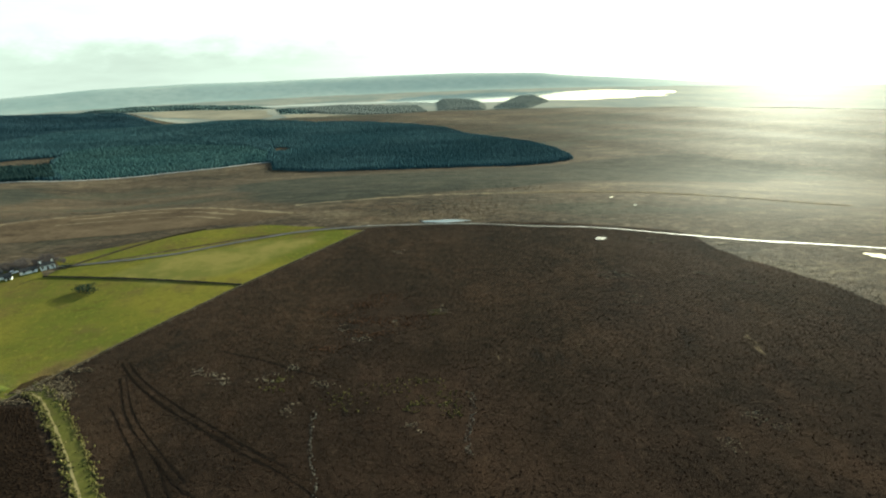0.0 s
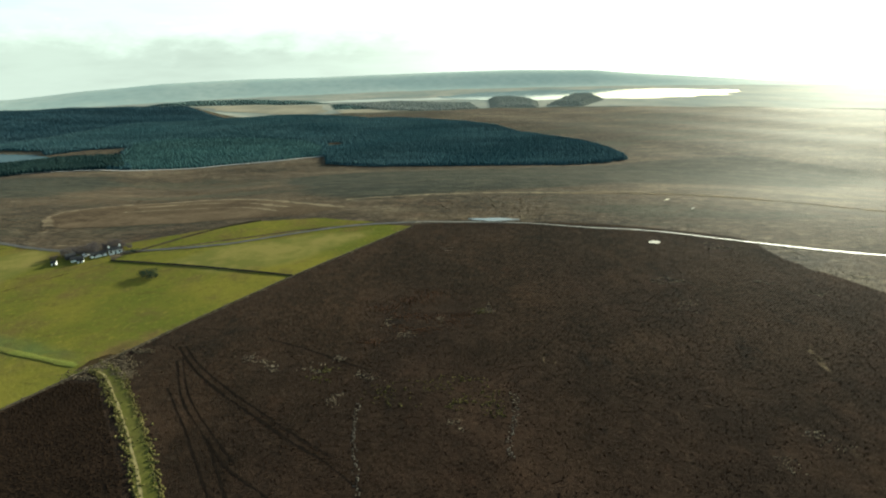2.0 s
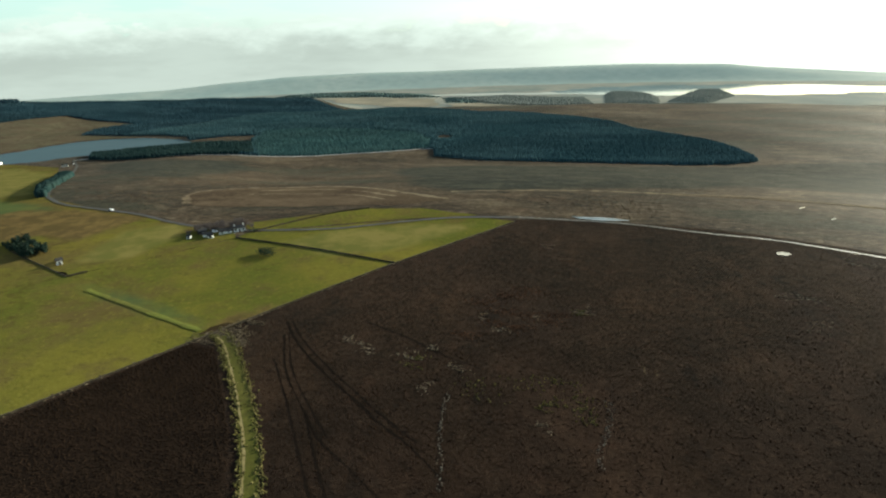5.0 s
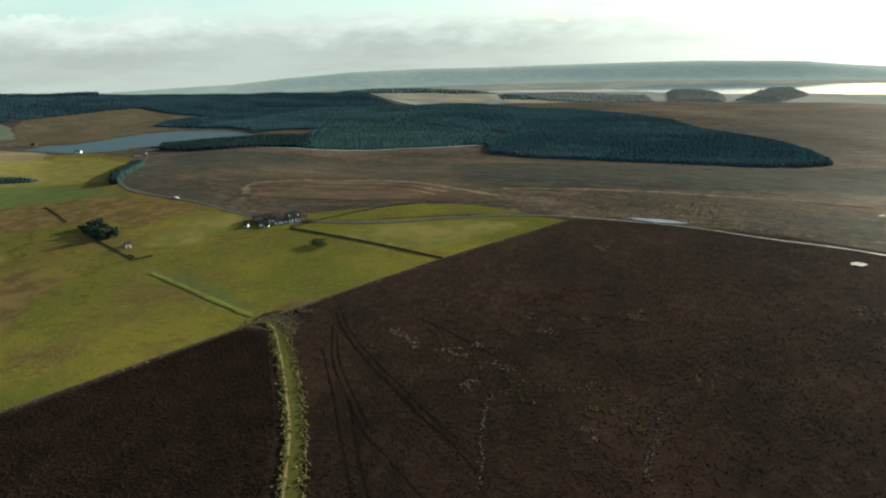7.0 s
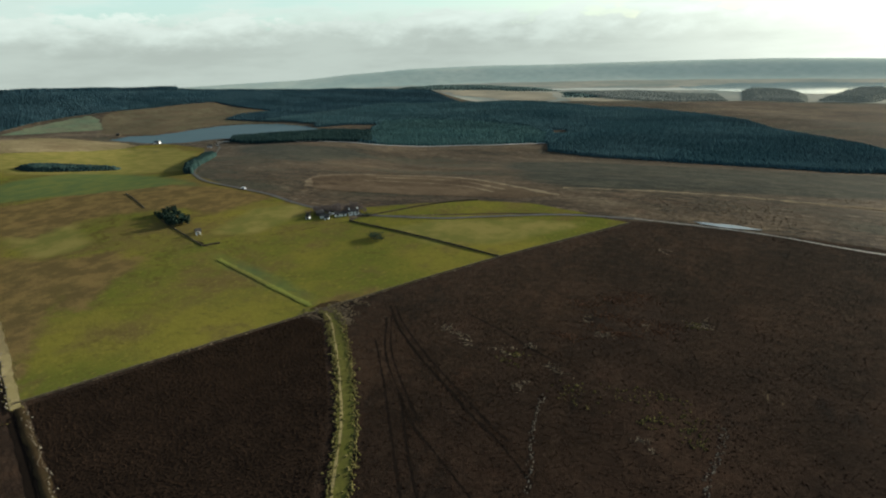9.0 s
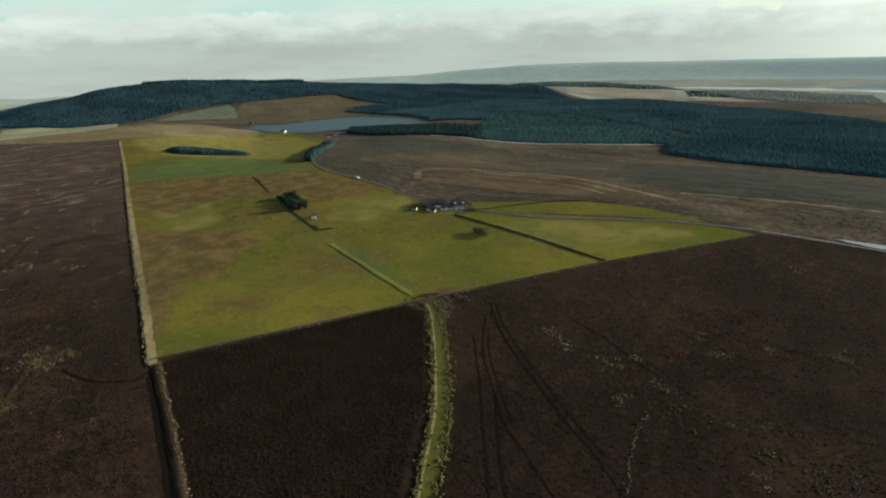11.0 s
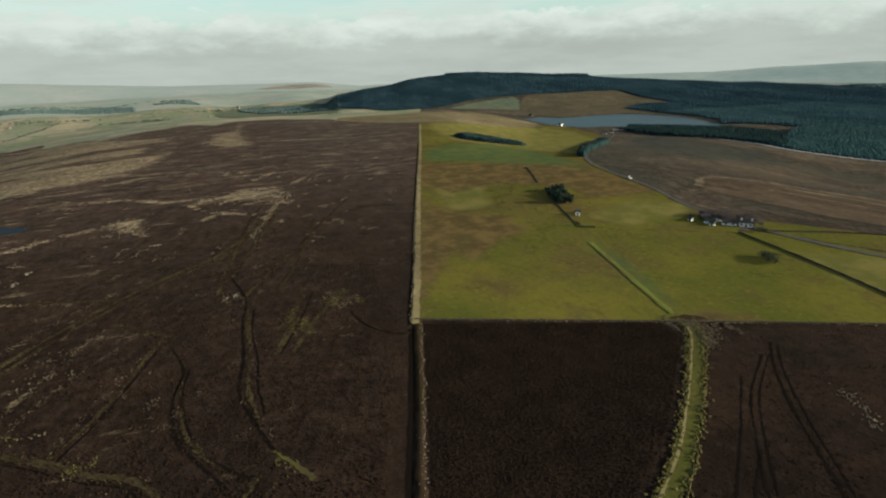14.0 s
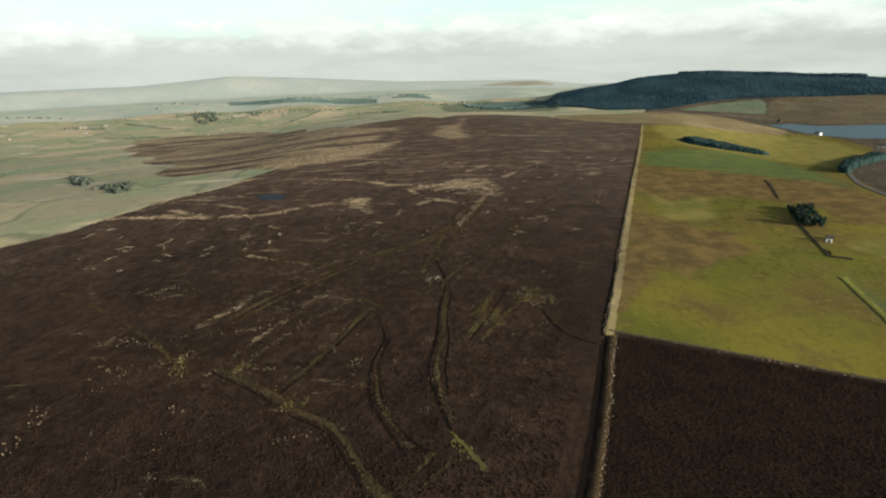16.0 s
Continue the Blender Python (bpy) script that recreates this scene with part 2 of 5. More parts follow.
def pasture_material(name, green, yellow, brown, amount, reach=0.11, toned=False):
    m, n, b = material(name, 1.0, 0.0)
    p = place(n)
    wide, mid, small = n.noise(p, 0.014, 5), n.noise(p, 0.05, 6, 0.62), n.noise(p, 0.8, 5, 0.65)
    v = n.mix(n.ramp(wide, 0.35, 0.65), green, yellow)
    west = n.ramp(n.add("ShaderNodeSeparateXYZ", Vector=p).outputs["X"], -160.0, -340.0, 0.0, 1.0)
    blotch = n.math("ADD", n.noise(p, 0.020, 8, 0.68), n.math("MULTIPLY", west, reach))
    v = n.mix(n.ramp(blotch, 0.47, 0.66, 0.0, 0.9), v, brown)
    vein = n.math("ADD", n.noise(p, 0.045, 9, 0.75, (0.7, 1.5, 1.0)), n.math("MULTIPLY", west, 0.05))
    v = n.mix(n.ramp(vein, 0.585, 0.66, 0.0, 0.4), v, tuple(0.6 * q for q in brown))
    v = n.mix(n.ramp(mid, 0.60 - amount, 0.80 - amount, 0.0, 0.8), v, brown)
    v = n.mix(n.ramp(n.noise(p, 0.11, 7, 0.7, (0.8, 1.3, 1.0)), 0.54, 0.72, 0.0, 0.55), v, tuple(0.6 * q for q in brown))
    v = n.mix(n.ramp(n.noise(p, 0.022, 7, 0.68), 0.57, 0.66, 0.0, 0.45), v, tuple(0.55 * a + 0.5 * c for a, c in zip(green, brown)))
    v = n.mix(n.ramp(small, 0.5, 0.75, 0.0, 0.2), v, tuple(0.55 * q for q in green))
    v = n.mix(n.ramp(n.noise(p, 0.24, 9, 0.76, (1.0, 1.4, 1.0)), 0.50, 0.64, 0.0, 0.38), v, tuple(0.65 * q for q in brown))
    v = n.mix(n.ramp(n.noise(p, 0.33, 7, 0.7, (1.3, 0.9, 1.0)), 0.52, 0.66, 0.0, 0.5), v, tuple(1.25 * q for q in yellow))
    swirl = n.add("ShaderNodeTexNoise", Vector=p, Scale=0.013, Detail=5.0, Roughness=0.6, Distortion=1.6).outputs[0]
    vein = n.ramp(n.math("ABSOLUTE", n.math("SUBTRACT", swirl, 0.5)), 0.035, 0.004, 0.0, 0.6)
    broken = n.math("MULTIPLY", n.math("MULTIPLY", vein, west), n.ramp(n.noise(p, 0.09, 6, 0.7), 0.42, 0.58))
    v = n.mix(broken, v, tuple(0.5 * q for q in brown))
    v = n.mix(n.math("MULTIPLY", west, n.ramp(swirl, 0.50, 0.62, 0.0, 0.45)), v, brown)
    if toned:
        # rich green hollows with shade painted in, bleached slopes and brown rough stretches merge
        tone = n.add("ShaderNodeSeparateColor", Color=n.add("ShaderNodeAttribute", attribute_name="turf").outputs["Color"])
        stir = n.math("MULTIPLY", n.math("SUBTRACT", n.noise(p, 0.022, 8, 0.68), 0.5), 1.5)
        fleck = n.math("MULTIPLY", n.math("SUBTRACT", n.noise(p, 0.12, 8, 0.75, (0.8, 1.3, 1.0)), 0.5), 1.2)
        shaded_lush = n.mix(n.ramp(n.noise(p, 0.06, 6, 0.65), 0.4, 0.62), (0.048, 0.074, 0.030), (0.078, 0.094, 0.030))
        v = n.mix(n.ramp(n.math("ADD", tone.outputs[0], n.math("MULTIPLY", stir, 0.5)), 0.25, 0.75, 0.0, 0.85), v, shaded_lush)
        pale = n.mix(n.ramp(n.noise(p, 0.05, 6, 0.65), 0.4, 0.62), (0.095, 0.092, 0.026), (0.150, 0.125, 0.040))
        v = n.mix(n.ramp(n.math("ADD", tone.outputs[1], n.math("MULTIPLY", stir, 0.5)), 0.30, 0.75, 0.0, 0.85), v, pale)
        rust = n.mix(n.ramp(n.noise(p, 0.07, 8, 0.72), 0.40, 0.62), (0.070, 0.050, 0.022), (0.122, 0.082, 0.033))
        v = n.mix(n.ramp(n.math("ADD", tone.outputs[2], n.math("ADD", stir, fleck)), 0.28, 0.80, 0.0, 0.9), v, rust)
    n.link(v, b.inputs["Base Color"])
    relief(n, b, n.math("ADD", small, n.noise(p, 0.12, 5, 0.6)), 0.5, 0.3)
    return m


def water_material(name, colour, spec=0.5, coat=0.0):
    m, n, b = material(name, 0.06, spec)
    b.inputs["Coat Weight"].default_value, b.inputs["Coat Roughness"].default_value = coat, 0.1
    p = place(n)
    n.link(n.mix(n.noise(p, 0.01), colour, tuple(1.25 * q for q in colour)), b.inputs["Base Color"])
    relief(n, b, n.noise(p, 0.25, 4, 0.6, (1.0, 2.2, 1.0)), 0.05, 0.1)
    return m


def leaf_material(name, a, c, scale=0.02, vary=0.5, sheen=0.0, gloss=0.0, through_light=0.0, bands=0.0):
    m, n, b = material(name, 0.9, gloss)
    p = place(n)
    v = n.mix(n.ramp(n.noise(p, scale, 5), 0.35, 0.65), a, c)
    v = n.mix(n.ramp(n.add("ShaderNodeNewGeometry").outputs["Random Per Island"], 0.0, 1.0, 0.0, vary), v, tuple(0.5 * q for q in a))
    b.inputs["Sheen Weight"].default_value = sheen
    if bands:
        v = n.mix(n.ramp(n.noise(p, 0.0045, 6, 0.6, (0.6, 1.6, 1.0)), 0.42, 0.60, 0.0, bands), v, tuple(0.55 * q for q in a))
        v = n.mix(n.ramp(n.noise(p, 0.012, 6, 0.65, (0.6, 1.5, 1.0)), 0.54, 0.66, 0.0, bands), v, tuple(1.3 * q for q in c))
    if through_light:
        glow = n.add("ShaderNodeBsdfTranslucent", Color=v)
        both = n.add("ShaderNodeMixShader", Fac=through_light)
        n.link(b.outputs[0], both.inputs[1])
        n.link(glow.outputs[0], both.inputs[2])
        n.link(both.outputs[0], m.node_tree.nodes["Material Output"].inputs[0])
    n.link(v, b.inputs["Base Color"])
    return m


def haze_glow_material(name, a, c, scale, glow):
    """Far land seen through miles of bright air; that haze is painted as emission."""
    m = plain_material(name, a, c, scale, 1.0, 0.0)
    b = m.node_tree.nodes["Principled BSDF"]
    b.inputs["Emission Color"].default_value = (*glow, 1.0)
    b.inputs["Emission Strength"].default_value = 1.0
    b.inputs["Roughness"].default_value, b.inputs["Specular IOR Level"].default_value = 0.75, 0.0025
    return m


GROUND = ground_material()
# last colour of each far sheet: haze added as a glow
FAR_HILLS = haze_glow_material("hazed_far_hills", (0.120, 0.150, 0.142), (0.185, 0.195, 0.172), 0.0022, (0.062, 0.078, 0.073))
FAR_WEST = haze_glow_material("hazed_far_west", (0.085, 0.092, 0.080), (0.130, 0.120, 0.102), 0.003, (0.102, 0.118, 0.108))
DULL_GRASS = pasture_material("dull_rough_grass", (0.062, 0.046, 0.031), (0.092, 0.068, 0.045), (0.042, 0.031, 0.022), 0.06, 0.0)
FAR_PLAIN = haze_glow_material("hazed_far_plain", (0.105, 0.132, 0.098), (0.195, 0.172, 0.128), 0.006, (0.058, 0.067, 0.060))
MID_HILLS = haze_glow_material("hazed_distant_moor", (0.105, 0.118, 0.108), (0.19, 0.172, 0.138), 0.004, (0.026, 0.030, 0.027))
FOREST_FLOOR = plain_material("forest_litter", (0.040, 0.070, 0.070), (0.060, 0.092, 0.088), 0.05, 1.0, 0.0)
PASTURE = pasture_material("pasture_turf", (0.0664, 0.0735, 0.0152), (0.1200, 0.1045, 0.0206), (0.0845, 0.0622, 0.0238), 0.08, 0.06, True)
VERGE = pasture_material("track_turf", (0.066, 0.066, 0.016), (0.092, 0.082, 0.024), (0.060, 0.048, 0.023), 0.05)
LANE_TURF = pasture_material("lane_turf", (0.185, 0.150, 0.066), (0.240, 0.190, 0.096), (0.130, 0.100, 0.055), 0.0, 0.0)
TAN_GRASS = pasture_material("bleached_grass", (0.13, 0.105, 0.070), (0.18, 0.145, 0.098), (0.075, 0.055, 0.038), 0.06, 0.0)
OLIVE_GRASS = pasture_material("olive_track_grass", (0.04392, 0.03416, 0.01647), (0.0732, 0.05612, 0.02562), (0.0244, 0.01708, 0.01159), 0.20, 0.0)
PEAT = plain_material("bare_peat", (0.0076, 0.00576, 0.00464), (0.0128, 0.0092, 0.0072), 0.8, 1.0, 0.0, 0.6, 0.1)
BANK_TURF = pasture_material("bank_turf", (0.0272, 0.02028, 0.0105), (0.04, 0.02652, 0.015), (0.032, 0.01872, 0.012), 0.1)
OLD_GROUND = plain_material("old_heather_litter", (0.01234, 0.008416, 0.006171), (0.02019, 0.01291, 0.008977), 0.12, 1.0, 0.0, 0.8, 0.5)
WATER = water_material("lake_water", (0.030, 0.050, 0.060))
# pale base colour stands in for the sky mirrored in the far arm
SKY_PALE_WATER = water_material("far_water_sky_tone", (0.30, 0.31, 0.28), 0.0, 0.0)
RESERVOIR = water_material("peaty_reservoir_water", (0.038, 0.064, 0.078), 0.0, 0.10)
TARN = water_material("black_peat_water", (0.008, 0.012, 0.018), 0.0, 0.10)
RIDGE_GRASS = pasture_material("ridge_grass", (0.115, 0.098, 0.050), (0.165, 0.135, 0.080), (0.100, 0.075, 0.045), 0.02, 0.0)
FAR_TAN = haze_glow_material("hazed_tan_meadow", (0.15, 0.132, 0.098), (0.22, 0.188, 0.135), 0.006, (0.014, 0.015, 0.013))
# lighter than the near pasture: haze is in the base colour
HAZY_TURF = pasture_material("hazy_pasture_turf", (0.088, 0.120, 0.078), (0.112, 0.132, 0.080), (0.100, 0.096, 0.068), 0.0, 0.0)
HILL_MOOR = pasture_material("hill_moor_grass", (0.070, 0.064, 0.040), (0.098, 0.082, 0.052), (0.074, 0.054, 0.036), 0.05, 0.0)
# forest needles are lightened and blued to carry haze, less on the hill
HAZED_CONIFER = leaf_material("hazed_spruce", (0.056, 0.112, 0.124), (0.080, 0.138, 0.148), 0.006, 0.10, 0.0, 0.0, 0.5, 0.45)
HAZED_HILL_SPRUCE = leaf_material("hazed_hill_spruce", (0.031, 0.064, 0.080), (0.045, 0.082, 0.098), 0.006, 0.12, 0.0, 0.0, 0.4, 0.5)
LARCH = leaf_material("young_plantation", (0.060, 0.120, 0.118), (0.082, 0.146, 0.138), 0.01, 0.12, 0.0, 0.0, 0.45, 0.4)
# far trees: haze mixed in as a paler, bluer base colour
HAZE_BLUE_WOOD = leaf_material("far_haze_blue_wood", (0.092, 0.138, 0.130), (0.112, 0.156, 0.144), 0.006, 0.1, 0.0, 0.0, 0.4, 0.3)
HAZY_WOOD = leaf_material("haze_glow_wood", (0.130, 0.140, 0.124), (0.160, 0.165, 0.145), 0.004, 0.1, 0.0, 0.0, 0.5, 0.15)
FAR_LEAF = leaf_material("bare_hedgerow", (0.045, 0.060, 0.049), (0.064, 0.078, 0.062), 0.02)
SPRUCE = leaf_material("dark_spruce", (0.020, 0.040, 0.040), (0.034, 0.058, 0.052), 0.05, 0.5, 0.0, 0.0, 0.3)
OLD_HEATHER = leaf_material("old_heather_tuft", (0.01388, 0.009077, 0.006408), (0.02136, 0.01336, 0.009077), 0.03)
HEATHER = leaf_material("heather_tuft", (0.02314, 0.01411, 0.009873), (0.0358, 0.02116, 0.01398), 0.03, 0.4, 0.0, 0.0, 0.35)
TRACK_GREEN = pasture_material("green_track_turf", (0.1026, 0.12, 0.02704), (0.1274, 0.132, 0.0312), (0.0918, 0.085, 0.026), 0.0, 0.0)
TUSSOCK = leaf_material("bleached_tussock", (0.080, 0.060, 0.040), (0.150, 0.118, 0.080), 0.4)
STRAW = leaf_material("bleached_straw", (0.200, 0.158, 0.108), (0.300, 0.245, 0.172), 0.3)
FARM_LEAF = leaf_material("farm_tree_twigs", (0.034, 0.042, 0.033), (0.048, 0.056, 0.044), 0.05)
GREEN_TUSSOCK = leaf_material("yellow_green_tussock", (0.07344, 0.0648, 0.0216), (0.1382, 0.1166, 0.04752), 0.4)
REED = leaf_material("bleached_reed", (0.075, 0.054, 0.037), (0.120, 0.090, 0.060), 0.02, 0.8)
RUST_TUSSOCK = leaf_material("rusty_bracken", (0.0585, 0.0312, 0.0195), (0.08288, 0.04388, 0.02535), 0.2)
# haze over the lakeside woods: pale base colour plus a faint emission
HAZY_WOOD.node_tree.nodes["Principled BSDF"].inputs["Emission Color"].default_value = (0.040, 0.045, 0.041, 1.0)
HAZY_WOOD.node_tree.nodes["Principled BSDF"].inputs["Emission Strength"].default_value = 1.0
LEAF = leaf_material("evergreen_leaf", (0.015, 0.0308, 0.0252), (0.033, 0.0504, 0.036), 0.5)
TWIG = leaf_material("bare_twigs", (0.072, 0.062, 0.062), (0.110, 0.094, 0.090), 0.5, 0.4, 0.0, 0.0, 0.4)
BARK = plain_material("bark", (0.060, 0.045, 0.035), (0.10, 0.08, 0.065), 1.5, 0.95, 0.1, 0.5, 0.05)
STONE = plain_material("wall_stone", (0.03506, 0.02831, 0.01815), (0.07013, 0.05577, 0.0363), 0.6, 0.95, 0.1, 0.6, 0.2)
RUBBLE = plain_material("pale_rubble", (0.120, 0.100, 0.078), (0.220, 0.190, 0.150), 0.9, 0.9, 0.2, 0.6, 0.1)
ASPHALT = plain_material("worn_asphalt", (0.048, 0.046, 0.042), (0.072, 0.068, 0.061), 0.15, 0.9, 0.08)
GRAVEL = plain_material("wet_pale_road", (0.096, 0.0896, 0.08), (0.16, 0.148, 0.132), 0.3, 0.6, 0.3)
PALE_GRAVEL = plain_material("dry_pale_gravel", (0.27, 0.27, 0.25), (0.36, 0.35, 0.32), 0.3, 0.9, 0.1)
WHITEWASH = plain_material("whitewashed_render", (0.72, 0.71, 0.67), (0.82, 0.81, 0.77), 0.8, 0.85, 0.2, 0.2, 0.02)
SLATE = plain_material("grey_slate", (0.07, 0.07178, 0.072), (0.12, 0.1183, 0.1152), 0.9, 0.6, 0.4, 0.3, 0.03)
DARK_ROOF = plain_material("weathered_dark_roof", (0.030, 0.028, 0.027), (0.055, 0.050, 0.047), 0.9, 0.8, 0.2, 0.3, 0.03)
DARK_TIMBER = plain_material("dark_timber", (0.030, 0.024, 0.018), (0.05, 0.04, 0.03), 1.5, 0.8, 0.2)
GLASS = plain_material("window_glass", (0.015, 0.018, 0.022), (0.025, 0.028, 0.032), 1.0, 0.08, 0.6)
WHITE_PAINT = plain_material("white_car_paint", (0.78, 0.78, 0.78), (0.82, 0.82, 0.82), 2.0, 0.3, 0.5)
TYRE = plain_material("black_rubber", (0.015, 0.015, 0.015), (0.03, 0.03, 0.03), 8.0, 0.9, 0.2)


# ---- lie of the land ----
# centre x, y, half lengths, turn, water level, width of the shore
LAKES = ((520, 3230, 700, 330, -0.12, -119.0, 1.3), (-420, 3130, 560, 75, 0.05, -119.3, 1.4))
RESERVOIR_LEVEL = -60.5
RESERVOIR_SHORE = [(-1248, 712), (-1200, 712), (-1121, 709), (-1062, 724), (-1028, 751), (-1010, 795), (-955, 840), (-925, 874), (-895, 930), (-868, 962), (-885, 1000), (-950, 1030), (-1063, 1046), (-1136, 1021), (-1189, 978), (-1203, 905), (-1198, 841), (-1212, 797), (-1262, 767)]


def smooth(a, b, v):
    u = np.clip((v - a) / (b - a), 0.0, 1.0)
    return u * u * (3.0 - 2.0 * u)


def within(outline, x, y):
    """1 inside an outline, 0 outside."""
    inside = np.zeros(x.shape, bool)
    o = np.array(outline, float)
    for (ax, ay), (bx, by) in zip(o, np.roll(o, -1, 0)):
        inside ^= ((ay > y) != (by > y)) & (x < (bx - ax) * (y - ay) / (by - ay + 1e-9) + ax)
    return inside.astype(float)


def line_distance(points, x, y, closed=False):
    """How far each place lies from a line of points."""
    o = [np.array(p, float) for p in points]
    best = np.full(x.shape, 1e9)
    for (ax, ay), (bx, by) in zip(o, o[1:] + (o[:1] if closed else [])):
        dx, dy = bx - ax, by - ay
        f = np.clip(((x - ax) * dx + (y - ay) * dy) / (dx * dx + dy * dy + 1e-9), 0, 1)
        best = np.minimum(best, np.hypot(x - ax - f * dx, y - ay - f * dy))
    return best


def soft_within(outline, x, y, soft):
    """1 well inside an outline, 0 well outside, with a soft edge."""
    d = line_distance(outline, x, y, True) * (1 - 2 * within(outline, x, y))
    return smooth(soft, -soft, d)


# how far the skyline lies below eye level, in degrees, by bearing: the far hills and the forest ridge
FAR_BEARING = (-40, -26, -13, -10, -2, 7, 18, 24, 32, 35, 38, 40.5, 43, 50, 60, 72, 77, 79, 81.4, 86, 95, 101, 106, 111.8, 116, 120, 126, 140)
FAR_DROP = (3.3, 3.15, 2.2, 1.85, 1.65, 1.68, 1.75, 1.66, 1.75, 1.95, 2.08, 2.3, 2.47, 2.55, 2.7, 2.9, 3.0, 2.75, 2.43, 2.4, 2.2, 1.75, 1.35, 1.0, 1.35, 1.6, 1.55, 1.6)
RIDGE_BEARING = (22, 27, 30, 36, 41.4, 46.6, 50, 54, 60.6, 64, 68.5, 70.5, 72.1, 73.8, 76.6, 79.2, 81, 85)
RIDGE_DROP = (5.6, 4.4, 3.85, 3.5, 3.3, 3.08, 2.9, 2.62, 2.32, 2.2, 2.14, 2.32, 2.52, 2.88, 3.2, 3.72, 4.7, 5.3)


def height(x, y):
    """The lie of the land: a moorland plateau that falls to two lakes, a forest and a hazy plain."""
    x, y = np.asarray(x, float), np.asarray(y, float)
    r = np.hypot(x, y)
    th = np.degrees(np.arctan2(-x, y))
    th = np.where(th < -130, th + 360, th)
    # valley with the forest and the lakes
    valley = -58 * smooth(360, 900, r) - 62 * smooth(1700, 2500, r)
    lakeside = -60 * smooth(450, 1250, r) - 59 * smooth(2500, 3100, r)
    # plateau that runs far to the west, then the green plain
    edge = 430 + 560 * (1 - smooth(92, 116, th))
    west = -14 * smooth(350, 1000, r) - 84 * smooth(edge, edge + 1500, r)
    west = west + (20 + 9 * np.sin(th * 0.55)) * smooth(2200, 3000, r) * (1 - smooth(3100, 3500, r))
    a, b = smooth(30, 47, th), smooth(57, 71, th)
    b = np.where(r > 1500, smooth(74, 85, th), b)
    z = (valley * (1 - a) + lakeside * a) * (1 - b) + west * b
    # forest ridge, then the far hills
    crest = 105 - 2400 * np.tan(np.radians(np.interp(th, RIDGE_BEARING, RIDGE_DROP)))
    up = smooth(1600, 2400, r) * (1 - smooth(2450, 3000, r)) * smooth(23, 30, th) * (1 - smooth(82, 86, th))
    z = z + np.maximum(crest - z, 0) * up
    far = 105 - 4450 * np.tan(np.radians(np.interp(th, FAR_BEARING, FAR_DROP)))
    z = z + (far - z) * smooth(3950, 4450, r)
    rough = smooth(500, 1500, r) * (1 - smooth(3800, 4300, r))
    z = z + rough * (1.5 * np.sin(x / 83 + 1.3) * np.sin(y / 71) + 0.9 * np.sin(x / 41 + y / 57))
    z = z + 0.5 * np.sin(x / 37) * np.sin(y / 43 + 0.7) * smooth(60, 160, r)
    # level beds of the lakes
    for cx, cy, ra, rb, turn, level, soft in LAKES:
        c, s = np.cos(turn), np.sin(turn)
        u, v = ((x - cx) * c + (y - cy) * s) / ra, ((y - cy) * c - (x - cx) * s) / rb
        d = np.hypot(u, v)
        z = z * smooth(0.95, soft, d) + (level - 2.5) * (1 - smooth(0.95, soft, d))
    near = (np.abs(x + 1060) < 500) & (np.abs(y - 870) < 500)
    if near.any():
        xs, ys = np.atleast_1d(x[near]), np.atleast_1d(y[near])
        out = line_distance(RESERVOIR_SHORE, xs, ys, True)
        bank = RESERVOIR_LEVEL + 0.5 + 0.035 * np.minimum(out, 70)
        land = np.maximum(np.atleast_1d(z[near]), bank)
        land = bank + (land - bank) * smooth(0, 90, out)
        bed = RESERVOIR_LEVEL - 0.3 - 2.5 * smooth(0, 15, out)
        z = np.array(z, float)
        z[near] = np.where(within(RESERVOIR_SHORE, xs, ys) > 0, bed, land * (1 - smooth(120, 260, out)) + np.atleast_1d(z[near]) * smooth(120, 260, out))
    return z


def mesh_object(name, verts, faces, mat, parent=None, label="", smooth_faces=False):
    me = bpy.data.meshes.new(name)
    me.from_pydata(verts, [], faces)
    me.materials.append(mat)
    if smooth_faces:
        me.polygons.foreach_set("use_smooth", np.ones(len(me.polygons), bool))
    me.update()
    ob = new(name, me)
    if parent:
        ob.parent = parent
    if label:
        ob["label"] = label
    return ob


def part(name, bm, mat, parent, label=""):
    me = bpy.data.meshes.new(name)
    bm.to_mesh(me)
    bm.free()
    me.materials.append(mat)
    ob = new(name, me)
    ob.parent = parent
    if label:
        ob["label"] = label
    return ob


# spur of streaked moor that runs out over the plain
SPUR = [(-1390, -848), (-1603, -929), (-1657, -847), (-1689, -764), (-1697, -618), (-1415, -388), (-1269, -296), (-970, -109), (-642, -99), (-598, -159), (-593, -223), (-599, -298), (-651, -349), (-832, -462), (-1152, -694)]
# the moor's border with the lowland pasture, and its far edge
WEST_MOOR = [(0, 0), (-60, -200), (-250, -330), (-330, -270), (-351, -255), (-387, -249), (-406, -240), (-434, -239), (-460, -225), (-491, -206), (-534, -202), (-568, -191), (-602, -172), (-700, -140), (-830, -180), (-960, -200), (-1110, -236), (-1193, -182), (-1215, -111), (-1286, -79), (-1183, -24), (-1301, 13), (-1297, 106), (-1209, 174), (-1109, 217), (-1027, 310), (-957, 333), (-190, 64)]
